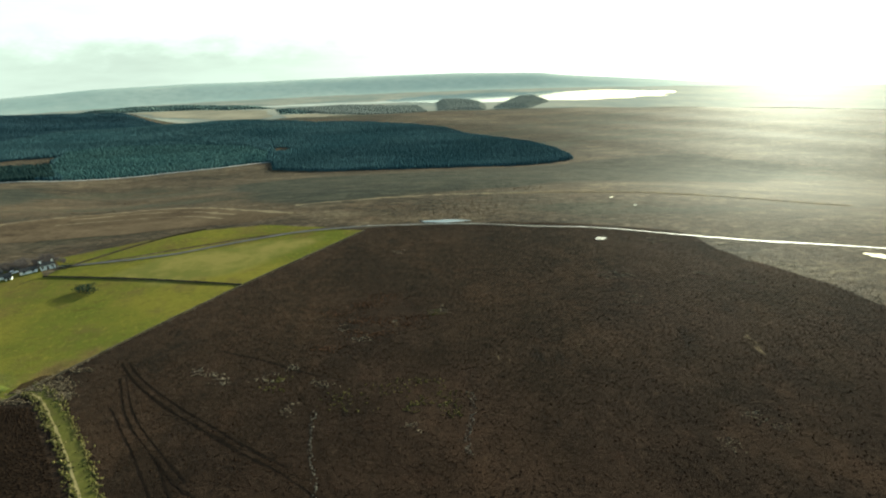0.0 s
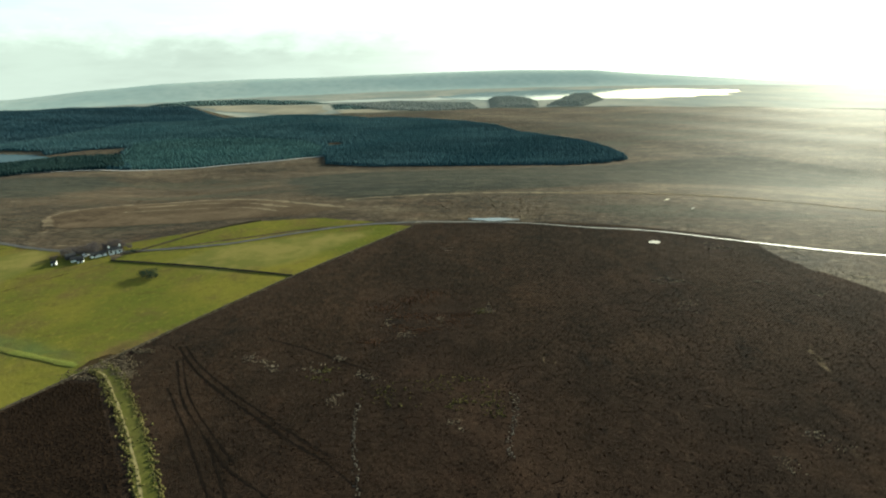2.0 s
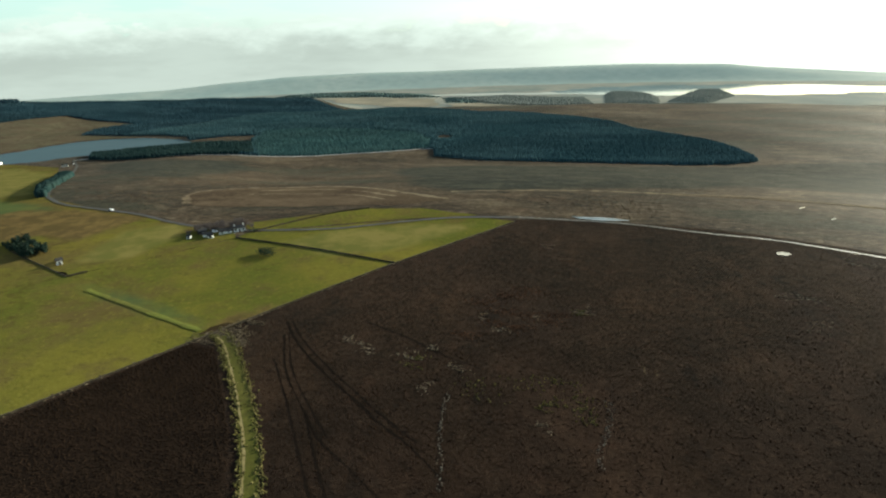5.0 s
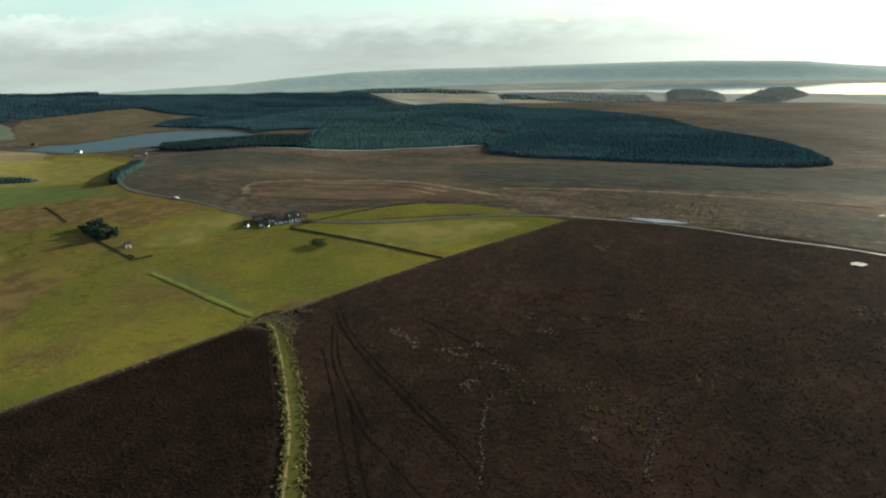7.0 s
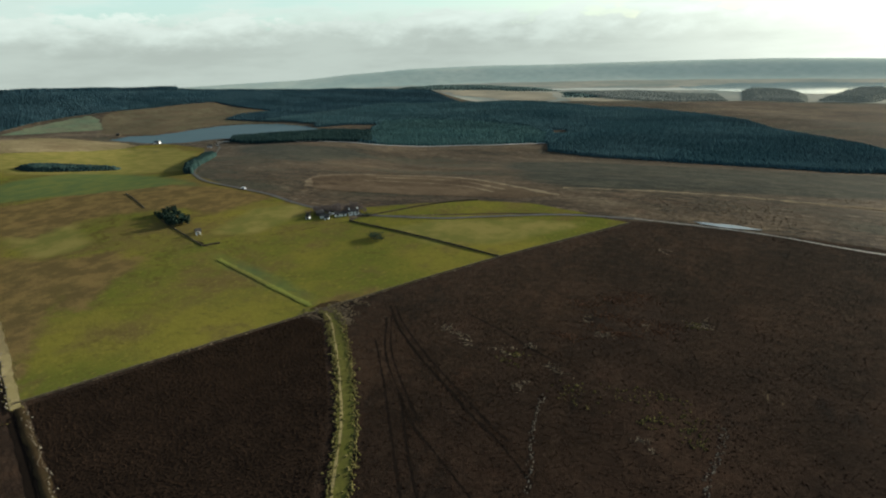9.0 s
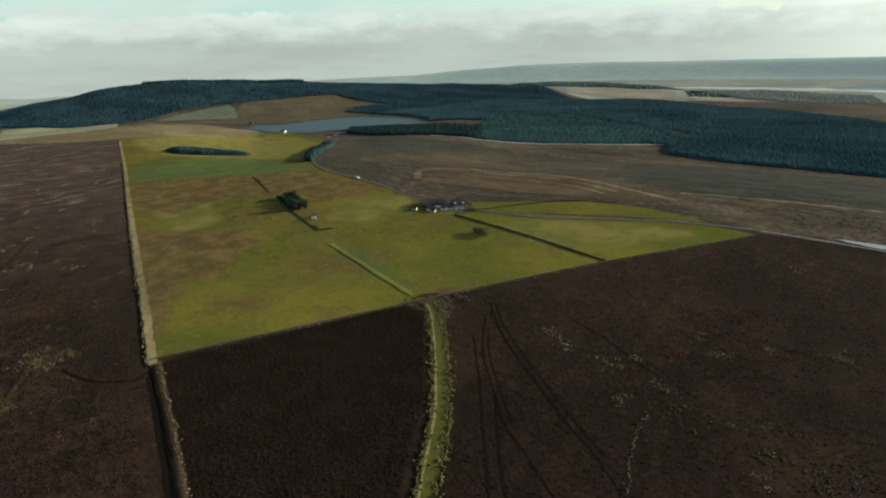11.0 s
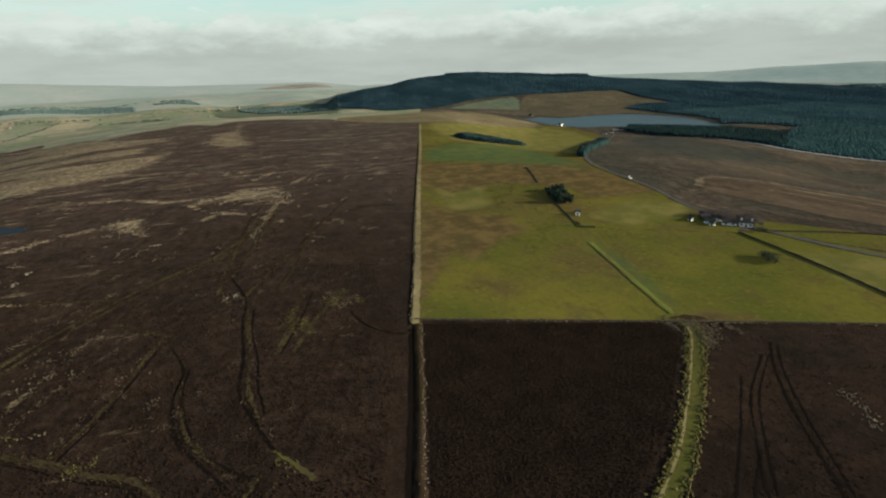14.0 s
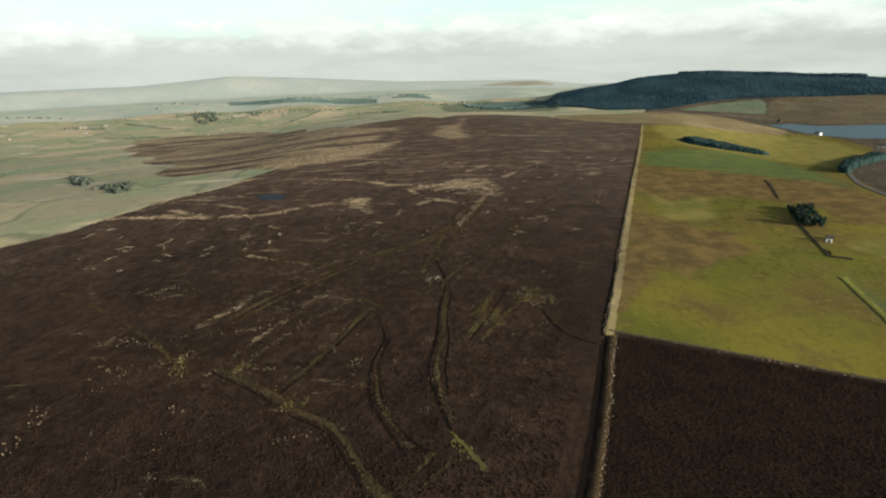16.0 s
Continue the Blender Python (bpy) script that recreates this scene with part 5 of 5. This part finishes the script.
domes("rubble_line", np.concatenate([along([(-43, 143), (-42, 131), (-38, 117), (-34, 104)], 0, 0.45, 0.32, 54)[::2], along([(7, 152), (7, 142), (5, 132), (5, 121)], 0, 0.7, 0.26, 55)[::2]]), 0.40, 0.3, RUBBLE, "thin line of pale stones showing through heather", "stones")
WEST_PALE = [(-180, -97, 7), (-232, -94, 6), (-241, -132, 8), (-172, -65, 4), (-198, -44, 5), (-134, -43, 4), (-147, -126, 6), (-137, -124, 6), (-316, -111, 6), (-152, -82, 3), (-173, -122, 6), (-177, -33, 4), (-287, -243, 14), (-205, -80, 9), (-215, -66, 9), (-190, -120, 8), (-226, -70, 6), (-262, -20, 5), (-290, 10, 6), (-300, 40, 7), (-330, -40, 7)]
domes("bleached_grass", patch(WEST_PALE, 3, 56, (0.6, 1.5)), 0.55, 0.3, TUSSOCK, "bleached grass tufts and stones strewn over heather", "grass")
domes("yellow_grass", patch([(-229, 40, 6), (-226, 34, 4), (-131, 6, 3), (-178, -95, 5), (-175, -72, 4), (-150, -48, 4), (-214, 16, 7), (-205, 20, 6)], 16, 57), 0.38, 0.25, GREEN_TUSSOCK, "yellow grass tufts beside moor tracks", "grass")
domes("yellow_grass", patch([(-235, 38, 4), (-229, 40, 5), (-223, 40, 4)], 22, 64), 0.34, 0.2, TUSSOCK, "bleached tussocks round a worn spot in heather", "grass")
domes("pale_stones", patch([(-250, -5, 4), (-316, -108, 3), (-330, -105, 2), (-222, -92, 3)], 8, 58), 0.5, 0.3, RUBBLE, "heap of pale stones in the heather", "stones")

speckle = np.concatenate([along(points, 0, 0.42 * width, 0.45, 60 + k) for k, (points, width, turf) in enumerate(WEST_RUTS) if turf is OLIVE_GRASS])
domes("track_grass", speckle[::4], 0.34, 0.2, GREEN_TUSSOCK, "yellow grass tufts along old vehicle tracks", "grass")
domes("track_heather", speckle[np.arange(len(speckle)) % 4 > 0], 0.6, 0.3, HEATHER, "heather tufts creeping over old vehicle tracks", "heather")
tagged(draped("mud_patch", [(-154, 159), (-150, 161), (-146, 166), (-144, 170), (-149, 171), (-154, 166)], BANK_TURF, 0.3, 2, 0.6, 9), "trodden brown mud at a field gateway", "mud", kind="structure")

# long broken streaks of bleached grass over the western moor: line, spread, count for each metre
STREAKS = (
    ([(-350, -262), (-370, -262), (-379, -230), (-375, -180), (-379, -134), (-397, -111), (-411, -90)], 2.6, 4.5),
    ([(-355, -257), (-407, -245), (-460, -225), (-524, -198)], 2.6, 4.0),
    ([(-475, -4), (-470, 10), (-465, 22), (-440, 34)], 9.0, 6.0),
    ([(-502, -109), (-493, -76), (-471, -54), (-469, -24)], 2.2, 3.5),
    ([(-421, 30), (-372, 17), (-340, 7)], 1.2, 3.0),
    ([(-425, -80), (-410, -70), (-390, -62)], 4.0, 3.0),
    ([(-170, -83), (-177, -80), (-233, -59), (-241, -50)], 0.45, 3.6),
    ([(-167, -75), (-198, -63), (-229, -42)], 0.45, 3.0),
    ([(-195, -108), (-207, -102), (-218, -97), (-249, -81), (-280, -58)], 0.8, 2.6),
    ([(-158, -57), (-224, -32)], 0.5, 1.4),
    ([(-233, -59), (-231, -46), (-227, -33)], 0.8, 2.2),
    ([(-290, -111), (-282, -92), (-274, -74)], 0.5, 2.2),
    ([(-242, -139), (-259, -126)], 0.9, 3.0),
    ([(-162, -117), (-174, -106), (-192, -89)], 0.6, 1.2),
    ([(-560, -20), (-556, 40), (-545, 90)], 3, 1.5),
    ([(-610, -90), (-600, -30), (-590, 60)], 3.6, 1.5),
)


def streaks(lines, seed):
    rng = np.random.RandomState(seed)
    out = []
    for points, spread, rate in lines:
        c = along(points, 0.0, spread, 1.0 / rate, seed)
        s = np.arange(len(c)) / rate
        wave = np.sin(s / 5.3 + seed) + np.sin(s / 2.1) + rng.normal(0, 0.6, len(c))
        out.append(c[wave > -0.6] + rng.normal(0, 0.5, (int((wave > -0.6).sum()), 2)))
        seed += 1
    return np.concatenate(out)


# many short flecks of pale grass, most of them along the old furrows
rnd = random.Random(61)
flecks = []
for k in range(420):
    g, d = math.radians(rnd.uniform(66, 128)), rnd.uniform(135, 620)
    x, y = -d * math.sin(g), d * math.cos(g)
    if y > -0.35 * x - 22:
        continue
    turn = math.radians(158 if rnd.random() < 0.6 else 80) + rnd.gauss(0, 0.25)
    reach = rnd.uniform(1.5, 7.0) * (0.5 + d / 350)
    flecks.append(([(x, y), (x + reach * math.cos(turn), y + reach * math.sin(turn))], 0.3 + d / 900, rnd.uniform(1.6, 3.6)))
strewn = streaks(STREAKS, 59)
specks = streaks(flecks, 160)
specks = specks[within(WEST_MOOR, specks[:, 0], specks[:, 1]) > 0]
beyond = np.hypot(specks[:, 0], specks[:, 1]) > 320
domes("bleached_grass", specks[~beyond], 0.30, 0.2, TUSSOCK, "short flecks of pale grass strewn over the heather", "grass")
domes("bleached_grass", specks[beyond], 0.45, 0.2, STRAW, "short pale grass streaks far out over the heather", "grass")
for outline, gap, wide in ((DRIFTS[0], 1.5, 0.55), (DRIFTS[1], 1.3, 0.5), (DRIFTS[4], 3.0, 0.9)):
    tufts = scattered(outline, gap, 91, 0.5)
    clump = np.sin(tufts[:, 0] / 3.1 + 2 * np.sin(tufts[:, 1] / 7)) * np.sin(tufts[:, 1] / 5.3) + np.random.RandomState(92).normal(0, 0.5, len(tufts))
    domes("bleached_grass", tufts[clump > 0.25], wide, 0.35, STRAW, "ragged drift of bleached grass in dark heather", "grass")
out_far = np.hypot(strewn[:, 0], strewn[:, 1])
domes("bleached_grass", strewn[out_far < 300], 0.34, 0.22, TUSSOCK, "broken pale grass lines along old moor drains", "grass")
domes("bleached_grass", strewn[out_far >= 300], 0.62, 0.25, STRAW, "long drifts of bleached grass over dark heather", "grass")


def pool(x, y, a, b, turn, label, water=WATER):
    rnd = random.Random(int(x * 7 + y))
    rim = []
    for k in range(22):
        g = k / 22 * math.tau
        s = rnd.uniform(0.7, 1.15)
        u, v = a * math.cos(g) * s, b * math.sin(g) * s
        rim.append((x + u * math.cos(turn) - v * math.sin(turn), y + u * math.sin(turn) + v * math.cos(turn)))
    return tagged(draped("pool", rim, water, 0.35, 5), label, "pool", kind="structure")


pool(93, 302, 4.5, 2.6, 0.2, "small bright peat pool mirroring the sky")
pool(226, 260, 7, 4, -0.6, "shallow bright pool beside the moor road")
pool(0, 350, 17, 3.2, -0.06, "long blue pool beside the moor road")
pool(131, 407, 5, 0.7, 0.9, "tiny peat pool in rough grass")
pool(140, 378, 4, 0.6, 0.9, "tiny peat pool in rough grass")
pool(-436, -146, 15, 9, 1.2, "small dark tarn among heather", TARN)


# ---- buildings ----
def box(bm, x0, x1, y0, y1, z0, z1):
    v = [bm.verts.new(p) for p in ((x0, y0, z0), (x1, y0, z0), (x1, y1, z0), (x0, y1, z0), (x0, y0, z1), (x1, y0, z1), (x1, y1, z1), (x0, y1, z1))]
    for q in ((3, 2, 1, 0), (4, 5, 6, 7), (0, 1, 5, 4), (1, 2, 6, 5), (2, 3, 7, 6), (3, 0, 4, 7)):
        bm.faces.new([v[i] for i in q])


def building(name, x, y, turn, long, wide, eaves, ridge, walls, roof, label, category, windows=0, door=True, chimneys=0, group=""):
    """A gabled building: walls with a gable at each end, a roof of two thick slopes, windows, door and chimneys."""
    top = new(name)
    top.matrix_basis = pose(x, y, float(height(x, y)) - 0.1, 0, 0, turn)
    l, h = long / 2, wide / 2
    bm = bmesh.new()
    ends = []
    for sx in (-l, l):
        ends.append([bm.verts.new(p) for p in ((sx, -h, -0.4), (sx, h, -0.4), (sx, h, eaves), (sx, 0, ridge), (sx, -h, eaves))])
    bm.faces.new(ends[0][::-1])
    bm.faces.new(ends[1])
    for k in range(5):
        bm.faces.new((ends[0][k], ends[0][(k + 1) % 5], ends[1][(k + 1) % 5], ends[1][k]))
    part("wall", bm, walls, top)
    for s in (-1, 1):
        bm = bmesh.new()
        slope = (ridge - eaves) / h
        o = 0.45
        pts = ((0.0, ridge + 0.04), (s * (h + o), eaves - o * slope + 0.04), (s * (h + o), eaves - o * slope + 0.26), (0.0, ridge + 0.28))
        rings = [[bm.verts.new((sx, py, pz)) for py, pz in pts] for sx in (-l - 0.3, l + 0.3)]
        bm.faces.new(rings[0])
        bm.faces.new(rings[1][::-1])
        for k in range(4):
            bm.faces.new((rings[0][(k + 1) % 4], rings[0][k], rings[1][k], rings[1][(k + 1) % 4]))
        bmesh.ops.recalc_face_normals(bm, faces=bm.faces)
        part("roof", bm, roof, top)
    for k in range(chimneys):
        bm = bmesh.new()
        cx = (-l + 0.7) if k == 0 else (l - 0.7)
        box(bm, cx - 0.5, cx + 0.5, -0.4, 0.4, ridge - 0.6, ridge + 1.2)
        stack = part("chimney", bm, walls, top)
        bm = bmesh.new()
        bmesh.ops.create_cone(bm, cap_ends=True, segments=10, radius1=0.2, radius2=0.16, depth=0.5, matrix=Matrix.Translation((cx, 0, ridge + 1.4)))
        part("chimney_pot", bm, RUBBLE, stack)
    for k in range(windows):
        wx = -l + long * (k + 0.5) / windows
        for s in (-1, 1):
            if door and k == windows // 2:
                continue
            bm = bmesh.new()
            box(bm, wx - 0.55, wx + 0.55, s * h - 0.03, s * h + 0.05, eaves * 0.36, eaves * 0.36 + 1.2)
            frame_part = part("window", bm, DARK_TIMBER, top)
            bm = bmesh.new()
            box(bm, wx - 0.45, wx + 0.45, s * h - 0.02, s * h + 0.07, eaves * 0.36 + 0.1, eaves * 0.36 + 1.1)
            part("pane", bm, GLASS, frame_part)
    if door:
        bm = bmesh.new()
        dx = -l + long * (windows // 2 + 0.5) / max(windows, 1)
        box(bm, dx - 0.5, dx + 0.5, -h - 0.06, -h + 0.03, 0.0, 2.05)
        part("door", bm, DARK_TIMBER, top)
    return tagged(top, label, category, group)


building("farmhouse", -226, 284, 40, 7, 4.2, 2.7, 3.7, WHITEWASH, DARK_ROOF, "low whitewashed farmhouse with dark slate roof", "house", 3, True, 2)
building("barn", -232.5, 278, 42, 8, 4.0, 2.0, 2.9, WHITEWASH, DARK_ROOF, "long whitewashed barn with dark slate roof beside the farmhouse", "barn", 2, False)
building("byre", -240, 270.5, 36, 6, 3.6, 1.9, 2.8, WHITEWASH, DARK_ROOF, "low whitewashed byre in the farmyard", "barn", 1, True)
building("shed", -236, 268, 30, 3, 2.4, 1.8, 2.8, WHITEWASH, DARK_ROOF, "small white shed before the barn", "shed", 0)
building("shed", -247, 274, 52, 5, 4.0, 2.3, 3.4, DARK_TIMBER, DARK_ROOF, "dark timber shed at the yard's edge", "shed", 0)
building("shed", -249, 264, 20, 2.4, 2.2, 1.9, 2.6, WHITEWASH, DARK_ROOF, "tiny pale outhouse under the farm trees", "shed", 0)
building("hut", -290, 209, 62, 2.6, 2.3, 2.9, 4.0, WHITEWASH, DARK_ROOF, "small white gabled hut standing alone by a wall", "hut", 0, True, 0)
building("shed", -294, 212, 62, 3.2, 2.4, 1.6, 2.4, STONE, DARK_ROOF, "low stone lean-to beside the white hut", "shed", 0, False)
building("boathouse", -1080, 714, 20, 12, 6, 3.0, 5, WHITEWASH, DARK_ROOF, "white fishing lodge beside the reservoir", "house", 4)
building("cottage", -905, 705, 50, 9, 5, 2.8, 4.6, WHITEWASH, DARK_ROOF, "white cottage by the lake road", "house", 3)
building("cottage", -1290, 760, 10, 10, 6, 3.0, 5, STONE, DARK_ROOF, "grey cottage on the far lake shore", "house", 3)
for x, y, turn, size in ((-632, -446, 20, 11), (-612, -432, 70, 8), (-2413, -1125, 40, 26), (-1989, -1357, 10, 40), (-2511, -1352, 60, 24), (-3100, -1268, 10, 30), (-2613, 51, 35, 22), (-2512, -67, 0, 28), (-1716, -1417, 30, 20), (-2300, -700, 15, 26), (-2750, -900, 30, 30), (-2763, -1382, 20, 30), (-2428, -1289, 80, 22), (-1850, -785, 25, 15), (-1690, -762, 5, 14), (-2039, -1305, 0, 26), (-2220, -60, 20, 18), (-2270, -1356, 15, 18), (-1849, -1258, 5, 24)):
    building("farm_building", x, y, turn, size * 0.8, size * 0.36, size * 0.15, size * 0.28, RUBBLE, SLATE, "pale farm building far out on the green plain", "house", 0, False, 0, "farms on the plain")


# ---- vehicles ----
def car(x, y, turn, label):
    top = new("parked_car")
    top.matrix_basis = pose(x, y, float(height(x, y)) + 0.36, 0, 0, turn)
    bm = bmesh.new()
    prof = ((-2.1, 0.35), (-2.15, 0.8), (-1.9, 1.0), (1.0, 1.0), (2.0, 0.85), (2.15, 0.6), (2.1, 0.35))
    rings = [[bm.verts.new((px, sy, pz)) for px, pz in prof] for sy in (-0.85, 0.85)]
    bm.faces.new(rings[0])
    bm.faces.new(rings[1][::-1])
    for k in range(7):
        bm.faces.new((rings[0][(k + 1) % 7], rings[0][k], rings[1][k], rings[1][(k + 1) % 7]))
    part("body", bm, WHITE_PAINT, top)
    bm = bmesh.new()
    low = [bm.verts.new(p) for p in ((-1.8, -0.8, 1.0), (0.9, -0.8, 1.0), (0.9, 0.8, 1.0), (-1.8, 0.8, 1.0))]
    hi = [bm.verts.new(p) for p in ((-1.5, -0.65, 1.5), (0.2, -0.65, 1.5), (0.2, 0.65, 1.5), (-1.5, 0.65, 1.5))]
    for k in range(4):
        bm.faces.new((low[k], low[(k + 1) % 4], hi[(k + 1) % 4], hi[k]))
    part("window", bm, GLASS, top)
    bm = bmesh.new()
    box(bm, -1.52, 0.22, -0.67, 0.67, 1.49, 1.55)
    part("roof", bm, WHITE_PAINT, top)
    for wx in (-1.3, 1.3):
        for wy in (-0.8, 0.8):
            bm = bmesh.new()
            bmesh.ops.create_cone(bm, cap_ends=True, segments=14, radius1=0.33, radius2=0.33, depth=0.2, matrix=Matrix.Translation((wx, wy, 0.33)) @ Matrix.Rotation(radians(90), 4, "X"))
            part("wheel", bm, TYRE, top)
    return tagged(top, label, "car")


car(-360, 309, -8, "white car standing on the moorland road")
car(-240, 277, 40, "white car parked in the farmyard")
car(-905, 722, 30, "white car parked by the lake road")


# ---- trees ----
def tree(name, tall, spread, needles, label, category, seed, bare=False, low=0.25):
    """A tapered trunk with limbs and a crown of many small loose clumps."""
    rnd = random.Random(seed)
    top = new(name)
    bm = bmesh.new()

    def limb(a, b, ra, rb):
        d = (b - a)
        m = Matrix.Translation((a + b) / 2) @ d.to_track_quat("Z", "Y").to_matrix().to_4x4()
        bmesh.ops.create_cone(bm, cap_ends=False, segments=6, radius1=ra, radius2=rb, depth=d.length, matrix=m)

    limb(Vector((0, 0, -0.3)), Vector((0, 0, tall * 0.8)), tall * 0.03, tall * 0.008)
    tips = []
    for k in range(14):
        z = tall * rnd.uniform(low, 0.75)
        g = rnd.uniform(0, math.tau)
        reach = spread * rnd.uniform(0.5, 1.0)
        a, b = Vector((0, 0, z)), Vector((math.cos(g) * reach, math.sin(g) * reach, z + reach * rnd.uniform(0.3, 0.9)))
        b.z = min(b.z, tall * 0.95)
        limb(a, b, tall * 0.011, tall * 0.003)
        tips.append(b)
    part("trunk", bm, BARK, top)
    verts, faces = [], []
    for k in range(380 if bare else 300):
        c = rnd.choice(tips) * rnd.uniform(0.55, 1.05) + Vector((rnd.gauss(0, 1), rnd.gauss(0, 1), rnd.gauss(0, 0.8))) * spread * 0.2
        c.z = max(min(c.z + tall * 0.06, tall), tall * low * 0.7)
        for q in range(3):
            s = tall * (0.045 if bare else 0.06) * rnd.uniform(0.6, 1.3)
            base = len(verts)
            for _ in range(3):
                verts.append(c + Vector((rnd.gauss(0, 1), rnd.gauss(0, 1), rnd.gauss(0, 1))) * s)
            faces.append((base, base + 1, base + 2))
    mesh_object("crown", [tuple(v) for v in verts], faces, needles, top)
    return tagged(top, label, category)


def put(ob, x, y, turn=0.0, size=1.0):
    m = pose(x, y, float(height(x, y)) + 0.1, 0, 0, turn) @ Matrix.Scale(size, 4)
    return m


FARM_TREES = ((-238, 281), (-234, 287), (-247, 281), (-231, 290), (-236, 291), (-242, 286), (-240, 293), (-228, 294), (-251, 276), (-252, 284), (-246, 291), (-236, 297), (-255, 271), (-222, 291), (-243, 278), (-248, 287), (-232, 295), (-254, 279))
first = tree("bare_tree", 5.2, 4.2, TWIG, "bare winter tree sheltering the farmstead", "tree", 71, True)
first["group"] = "trees round the farm"
for k, (x, y) in enumerate(FARM_TREES):
    if k:
        copy_thing(first, put(first, x, y, 47 * k, 0.50 + 0.06 * (k % 6)))
first.matrix_basis = put(first, *FARM_TREES[0])
rnd = random.Random(8)
pine = tree("pine_tree", 6.0, 3.2, LEAF, "dark evergreen tree in a tight wind-bent clump", "tree", 72, False, 0.12)
pine["group"] = "clump of evergreens by the wall"
CLUMP = [(-320 - 5.0 * a + 1.8 * b + rnd.uniform(-1.2, 1.2), 213 + 1.9 * a + 4.8 * b + rnd.uniform(-1.2, 1.2)) for a in range(8) for b in range(3)]
for k, (x, y) in enumerate(CLUMP):
    if k:
        copy_thing(pine, put(pine, x, y, 61 * k, rnd.uniform(0.5, 0.9)))
pine.matrix_basis = put(pine, *CLUMP[0])
thorn = tree("thorn_bush", 3.2, 5.4, LEAF, "low dark thorn bush alone in the pasture", "bush", 73, False, 0.08)
copy_thing(thorn, put(thorn, -184, 249, 120, 0.8))
copy_thing(thorn, put(thorn, -178, 245, 200, 0.75))
copy_thing(thorn, put(thorn, -214, 283, 60, 0.7))
thorn.matrix_basis = put(thorn, -181, 247)


# ---- hedges and woods of the plain ----
HEDGES = ([(-1684, -1086), (-1669, -917)], [(-2266, -1078), (-2408, -1056)], [(-2392, -895), (-2298, -817)], [(-2250, -390), (-2234, -219)], [(-2078, -1250), (-1901, -985)], [(-2093, -899), (-2381, -833)], [(-1953, -612), (-2375, -574)])
for k, line in enumerate(HEDGES):
    domes("hedge", along(line, 0.0, 2.5, 6.0, 140 + k), 8.0, 3.2, FAR_LEAF, "straggling bare hedge between hazy lowland fields", "hedge", 150 + k)

def wood(spots, seed):
    rng = np.random.RandomState(seed)
    return np.concatenate([np.array([x, y]) + rng.normal(0, 1, (n, 2)) * np.array([a, b]) for x, y, a, b, n in spots])


WOODS = ((-2281, -1040, 25, 60, 60), (-2396, -866, 15, 50, 30), (-3014, -1080, 20, 70, 60), (-2930, -820, 20, 130, 90), (-3040, -600, 20, 120, 80), (-2987, -230, 20, 45, 40),
         (-2274, -317, 12, 60, 30), (-2245, -1731, 15, 80, 30), (-2781, -1346, 15, 70, 30), (-1964, -1316, 9, 60, 20), (-2431, -601, 9, 90, 24), (-2500, 60, 20, 100, 50))
canopy(wood(WOODS, 81), 8, 4, "scattered woods and hedges on the hazy green plain", FAR_LEAF, 6, 82, "far_woods")
for k, outline in enumerate(([(-690, -495), (-653, -446), (-584, -394), (-545, -380), (-600, -430)], [(-520, -352), (-541, -349), (-552, -333), (-510, -303), (-476, -303), (-500, -325)], [(-2354, -1118), (-2447, -1067), (-2126, -913), (-1986, -932)])):
    trees = scattered(outline, 5.0 if k < 2 else 17.0, 83 + k)
    trees = trees[np.random.RandomState(90 + k).uniform(0, 1, len(trees)) < 0.45]
    canopy(trees, 5.2 if k < 2 else 14, 3.4 if k < 2 else 7, "dark bare trees round a lowland farm", FARM_LEAF, 6, 84 + k, "farm_wood")
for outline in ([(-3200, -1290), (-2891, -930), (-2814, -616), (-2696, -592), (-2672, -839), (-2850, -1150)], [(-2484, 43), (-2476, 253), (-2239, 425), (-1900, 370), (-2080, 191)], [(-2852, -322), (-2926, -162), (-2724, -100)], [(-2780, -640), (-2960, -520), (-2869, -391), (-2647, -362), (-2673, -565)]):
    canopy(scattered(outline, 11, 85), 15, 5.5, "long blue-green plantation out on the hazy plain", HAZE_BLUE_WOOD, 5, 86, "far_plantation")
